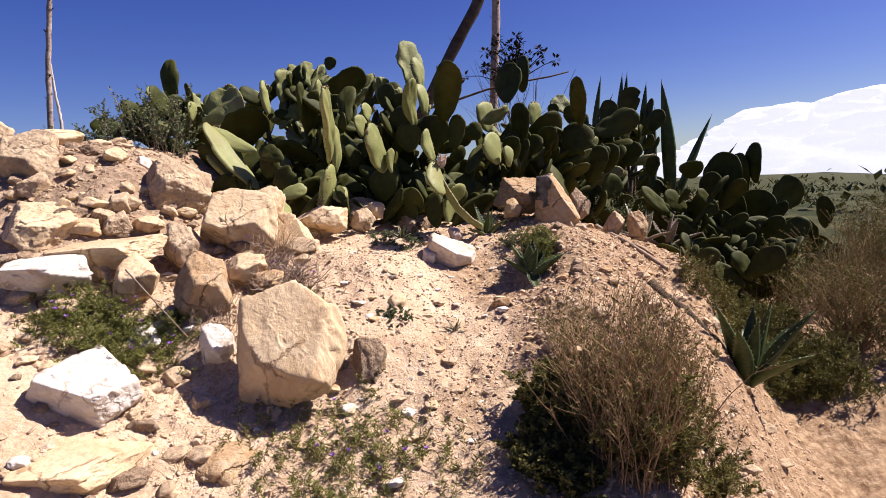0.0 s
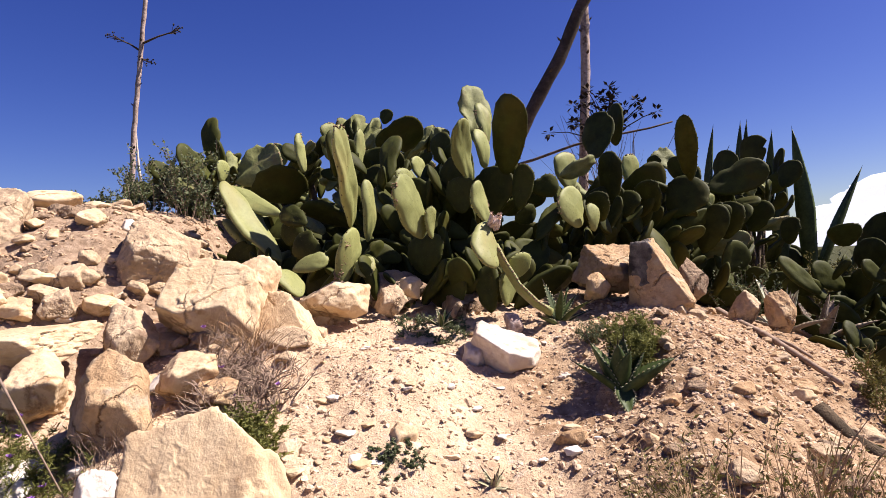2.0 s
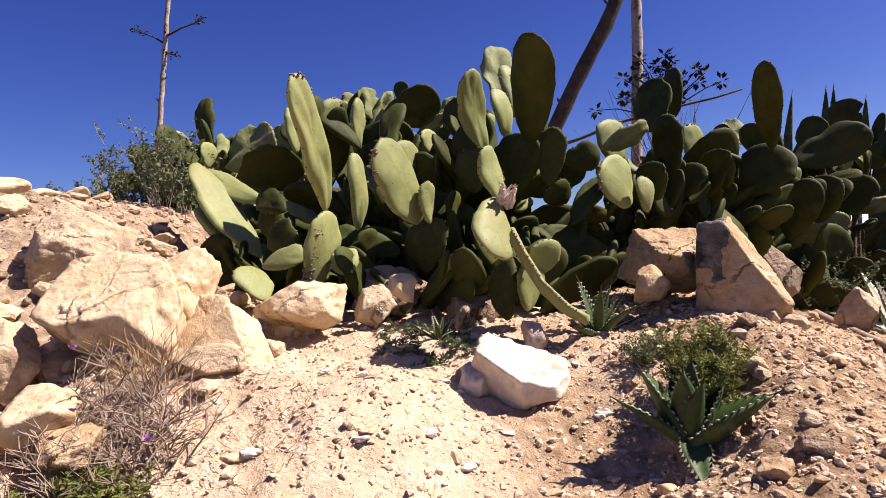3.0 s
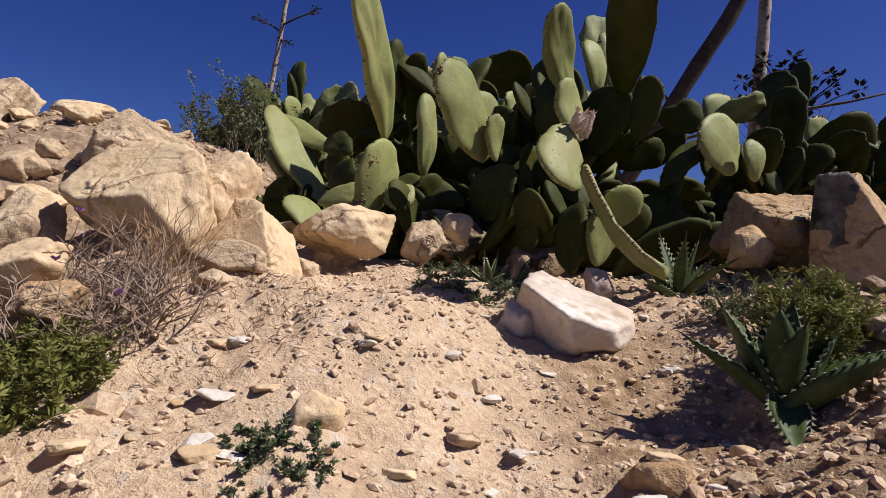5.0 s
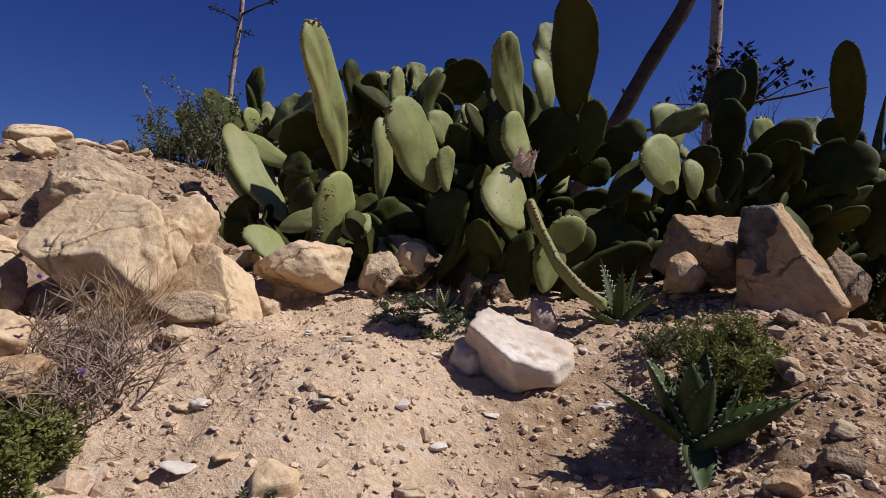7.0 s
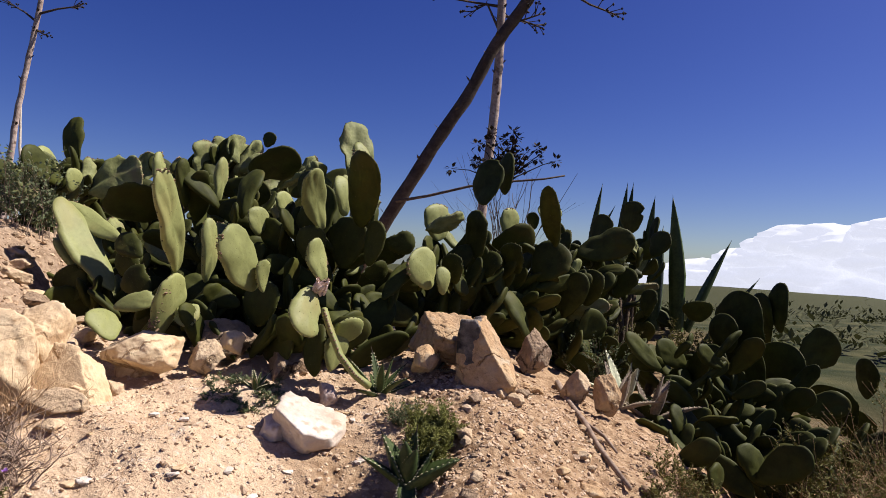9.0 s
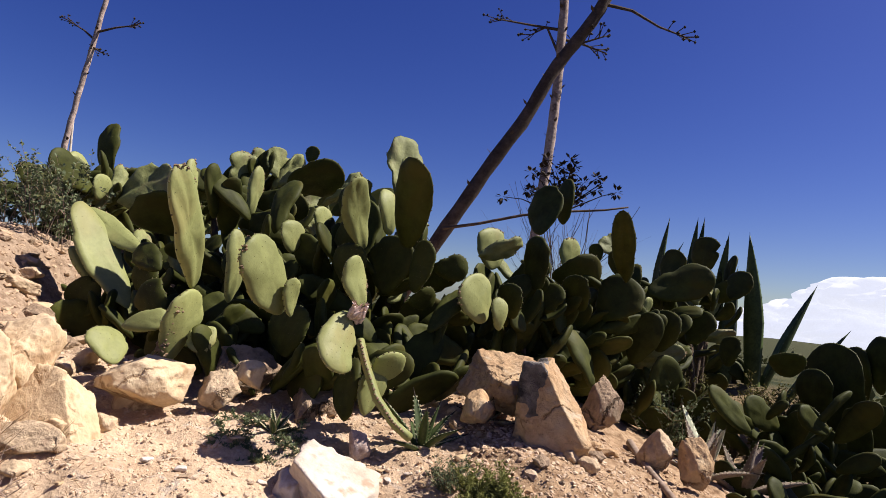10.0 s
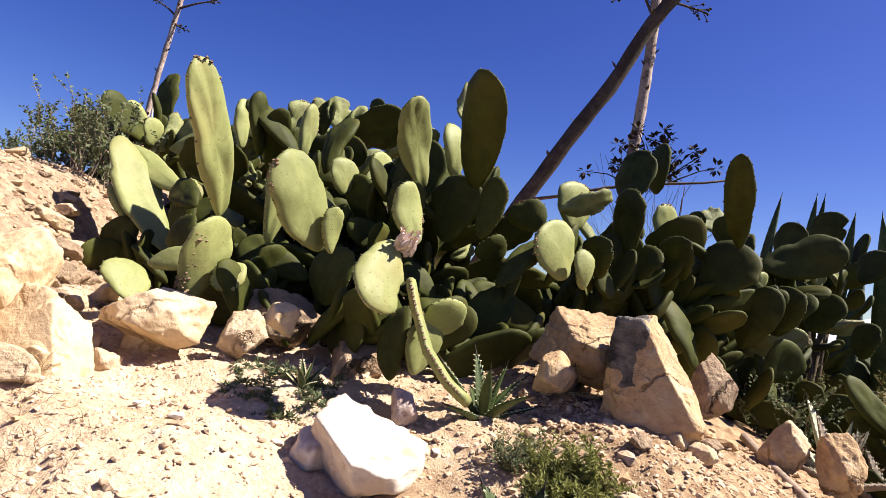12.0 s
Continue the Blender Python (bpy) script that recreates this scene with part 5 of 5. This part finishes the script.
for k, (bx, by, bh) in enumerate(((2.75, 6.6, 0.35), (2.15, 7.3, 0.45), (2.9, 7.2, 0.4), (1.6, 6.75, 0.5))):
    bush("leafy_shrub", on_ground(bx, by), bh, 0.25, 60, twig_grey, leaf_olive, "dark small-leaved shrub at the cactus foot", 150 + k, 0.024, 0.013, 6, 4, 0.35, patch=0.2)
bush("dry_shrub", on_ground(2.9, 4.2), 0.75, 0.5, 110, twig_dry, leaf_olive, "dark tangled shrub below the bank", 49, 0.02, 0.007, 4, 5, 0.3)
bush("dry_shrub", on_ground(3.6, 5.2), 0.8, 0.6, 110, twig_dry, leaf_olive, "dark olive shrub beyond the cactus", 50, 0.02, 0.007, 4, 5, 0.3)
for k, (bx, by, bh) in enumerate(((3.2, 4.0, 0.7), (3.0, 5.0, 0.7), (3.9, 4.4, 0.8), (4.3, 5.8, 0.9), (4.8, 4.9, 0.9), (5.0, 6.8, 0.9))):
    bush("dry_shrub", on_ground(bx, by), bh, 0.4, 90, twig_dry, leaf_olive, "dark olive shrub on the low ground", 90 + k, 0.03, 0.011, 5, 4, 0.3, patch=0.3)
bush("dry_shrub", on_ground(1.17, 8.7), 2.1, 0.45, 40, stalk_dark, None, "bare dark bush with clustered seed pods by the stalk", 51, fork=4, bow=0.25)
bush("dry_grass", on_ground(-0.86, 3.55), 0.12, 0.2, 70, straw, None, "dry straw-coloured grass at the boulder foot", 54, fork=2, bow=0.4, category="grass")
bush("dry_grass", on_ground(0.55, 2.75), 0.3, 0.25, 40, straw, leaf_olive, "thin dry grass stems on the slope", 55, 0.03, 0.004, 2, 2, 0.15, category="grass")
bush("weed", on_ground(0.80, 2.40), 0.46, 0.03, 4, leaf_olive, leaf_green, "single tall green weed stem", 52, 0.032, 0.010, 16, 2, 0.06, category="weed")

bush("dry_grass", on_ground(-0.72, 2.34), 0.07, 0.12, 260, twig_dry, None, "brown dead twigs and litter below the slab", 56, fork=3, bow=0.8, patch=0.34, category="grass")
bush("dry_grass", on_ground(-1.05, 2.32), 0.08, 0.12, 240, twig_dry, None, "brown dead stalks and litter among the stones", 63, fork=3, bow=0.8, patch=0.30, category="grass")
bush("dry_grass", on_ground(-1.08, 2.72), 0.16, 0.10, 90, twig_grey, None, "dry grey stalks standing between the rocks", 64, fork=3, bow=0.4, patch=0.12, category="grass")
bush("dry_grass", on_ground(0.1, 2.3), 0.08, 0.1, 120, straw, None, "sparse dry grass on the trodden earth", 57, fork=2, bow=0.5, patch=0.4, category="grass")
bush("dry_grass", on_ground(-0.62, 3.25), 0.06, 0.1, 160, twig_dry, None, "fine dead stalks on the pale earth", 58, fork=2, bow=0.7, patch=0.22, category="grass")

# seed heads of the bare bush
seed_head = thing("seed_head", (1.10, 8.90, 2.98), "dark clustered seed pods on thin twigs beside the stalk", "seed head")
pr = random.Random(77)
for i in range(46):
    c = Vector((pr.gauss(0, 0.23), pr.gauss(0, 0.12), pr.gauss(0, 0.17)))
    pb = Build()
    pb.tube([-c * 0.8 + Vector((0, 0, -0.25)), -c * 0.3 + Vector((0.03, 0, -0.06)), Vector((0, 0, 0))], [0.009, 0.006, 0.004], 4)
    for q in range(14):
        d = Vector((pr.uniform(-1, 1), pr.uniform(-1, 1), pr.uniform(-1, 1))).normalized()
        pb.leaf(d * 0.03, d, pr.uniform(0.05, 0.10), 0.05)
    tagged(part("seed_pod", pb.mesh("seed_pod", [pod_mat]), seed_head, Vector(seed_head.location) + c), kind="stuff")

# fallen sticks
def stick(pts, r, mat, label):
    b = Build()
    base = Vector(pts[0])
    b.tube([Vector(p) - base for p in pts], [r * (1 - 0.5 * i / (len(pts) - 1)) for i in range(len(pts))], 6)
    ob = new("stick", b.mesh("stick", [mat], True))
    ob.location = base
    return tagged(ob, label, "stick", "fallen sticks")


stick([(-0.14, 8.00, 2.28), (0.22, 8.00, 2.36), (0.68, 8.00, 2.49), (1.17, 8.00, 2.57), (1.50, 8.00, 2.61), (1.74, 8.00, 2.66)], 0.018, stalk_dark, "thin dark dead branch across the stalks")
stick([(-1.45, 2.73, 1.08), (-1.30, 2.67, 0.93), (-1.12, 2.60, 0.75)], 0.0045, twig_grey, "pale dry stick between the rocks")
stick([(0.57, 2.41, 0.65), (0.65, 2.41, 0.68), (0.73, 2.41, 0.71)], 0.012, stick_pale, "short pale bleached stick on the shrub")
bough = [(1.31, 5.1), (1.31, 4.75), (1.35, 4.4), (1.36, 4.1), (1.44, 3.84)]
stick([(x, y, ground_z(x, y) + 0.02) for x, y in bough], 0.022, twig_grey, "grey weathered branch lying on the mound")
stick([(1.35, 4.4, ground_z(1.35, 4.4) + 0.02), (1.43, 4.3, ground_z(1.43, 4.3) + 0.03), (1.46, 4.16, ground_z(1.46, 4.16) + 0.03)], 0.012, twig_grey, "grey side branch lying on the mound")
root = [(1.24, 3.60), (1.30, 3.50), (1.38, 3.44), (1.40, 3.34), (1.50, 3.28)]
stick([(x, y, ground_z(x, y) - 0.015) for x, y in root], 0.045, stem_wood, "thick brown weathered root half buried in gravel")

# scrub on the land beyond
sb2 = Build()
sr = random.Random(91)
for i in range(420):
    r = 9 * (1 + i / 60) ** 1.35
    a = radians(sr.uniform(-60, 70))
    x, y = r * math.sin(a), 3 + r * math.cos(a)
    z, s = ground_z(x, y), sr.uniform(0.3, 0.9) * (1 + r / 90)
    for q in range(40):
        d = Vector((sr.gauss(0, 1), sr.gauss(0, 1), abs(sr.gauss(0, 0.8)))) * s * 0.45
        sb2.leaf(Vector((x, y, z)) + d, (sr.uniform(-1, 1), sr.uniform(-1, 1), sr.uniform(0, 1)), s * 0.35, s * 0.18)
tagged(new("scrubland", sb2.mesh("scrubland", [scrub_mat])), "dark olive scrub covering the far slopes", "scrub", kind="stuff")

# ---- loose stones and gravel over the bank ----
def gravel(name, count, lo, hi, region, seed, label, mat=None):
    rr = random.Random(seed)
    b = Build()
    x0, x1, y0, y1 = region
    for i in range(count):
        x, y = rr.uniform(x0, x1), rr.uniform(y0, y1)
        if x > 1.5 and y < 4 and rr.random() < 0.5:
            continue
        s = lo * (hi / lo) ** (rr.random() ** 2.2)
        z = ground_z(x, y)
        turn = Euler((rr.uniform(-0.5, 0.5), rr.uniform(-0.5, 0.5), rr.uniform(0, 6))).to_matrix()
        bd, bf = ball(1)
        scale = Vector((rr.uniform(0.7, 1.2), rr.uniform(0.55, 0.9), rr.uniform(0.35, 0.65))) * s
        b.add([Vector((x, y, z - s * rr.uniform(0.0, 0.12))) + turn @ Vector((q[0] * scale.x * rr.uniform(0.6, 1.15), q[1] * scale.y * rr.uniform(0.6, 1.15), q[2] * scale.z * rr.uniform(0.6, 1.1))) for q in bd], bf)
    return tagged(new(name, b.mesh(name, [mat or pebble_mat])), label, "gravel", kind="stuff")


gravel("gravel", 20000, 0.004, 0.020, (-1.5, 1.3, 1.9, 4.4), 61, "fine pale limestone gravel on the slope")
gravel("gravel", 15000, 0.004, 0.022, (0.35, 2.0, 2.0, 4.9), 62, "coarse brown broken gravel on the mound", pebble_brown)
gravel("gravel", 900, 0.008, 0.04, (-3.0, 2.6, 1.2, 6.0), 63, "scattered loose stones on the bank")
gravel("gravel", 8000, 0.005, 0.035, (-3.2, -1.0, 2.4, 5.2), 64, "brown and tan broken stone chips on the high bank", pebble_brown)
gravel("gravel", 2500, 0.008, 0.05, (-6.0, 5.0, -3.0, 3.0), 65, "loose stones scattered over the lower slope")
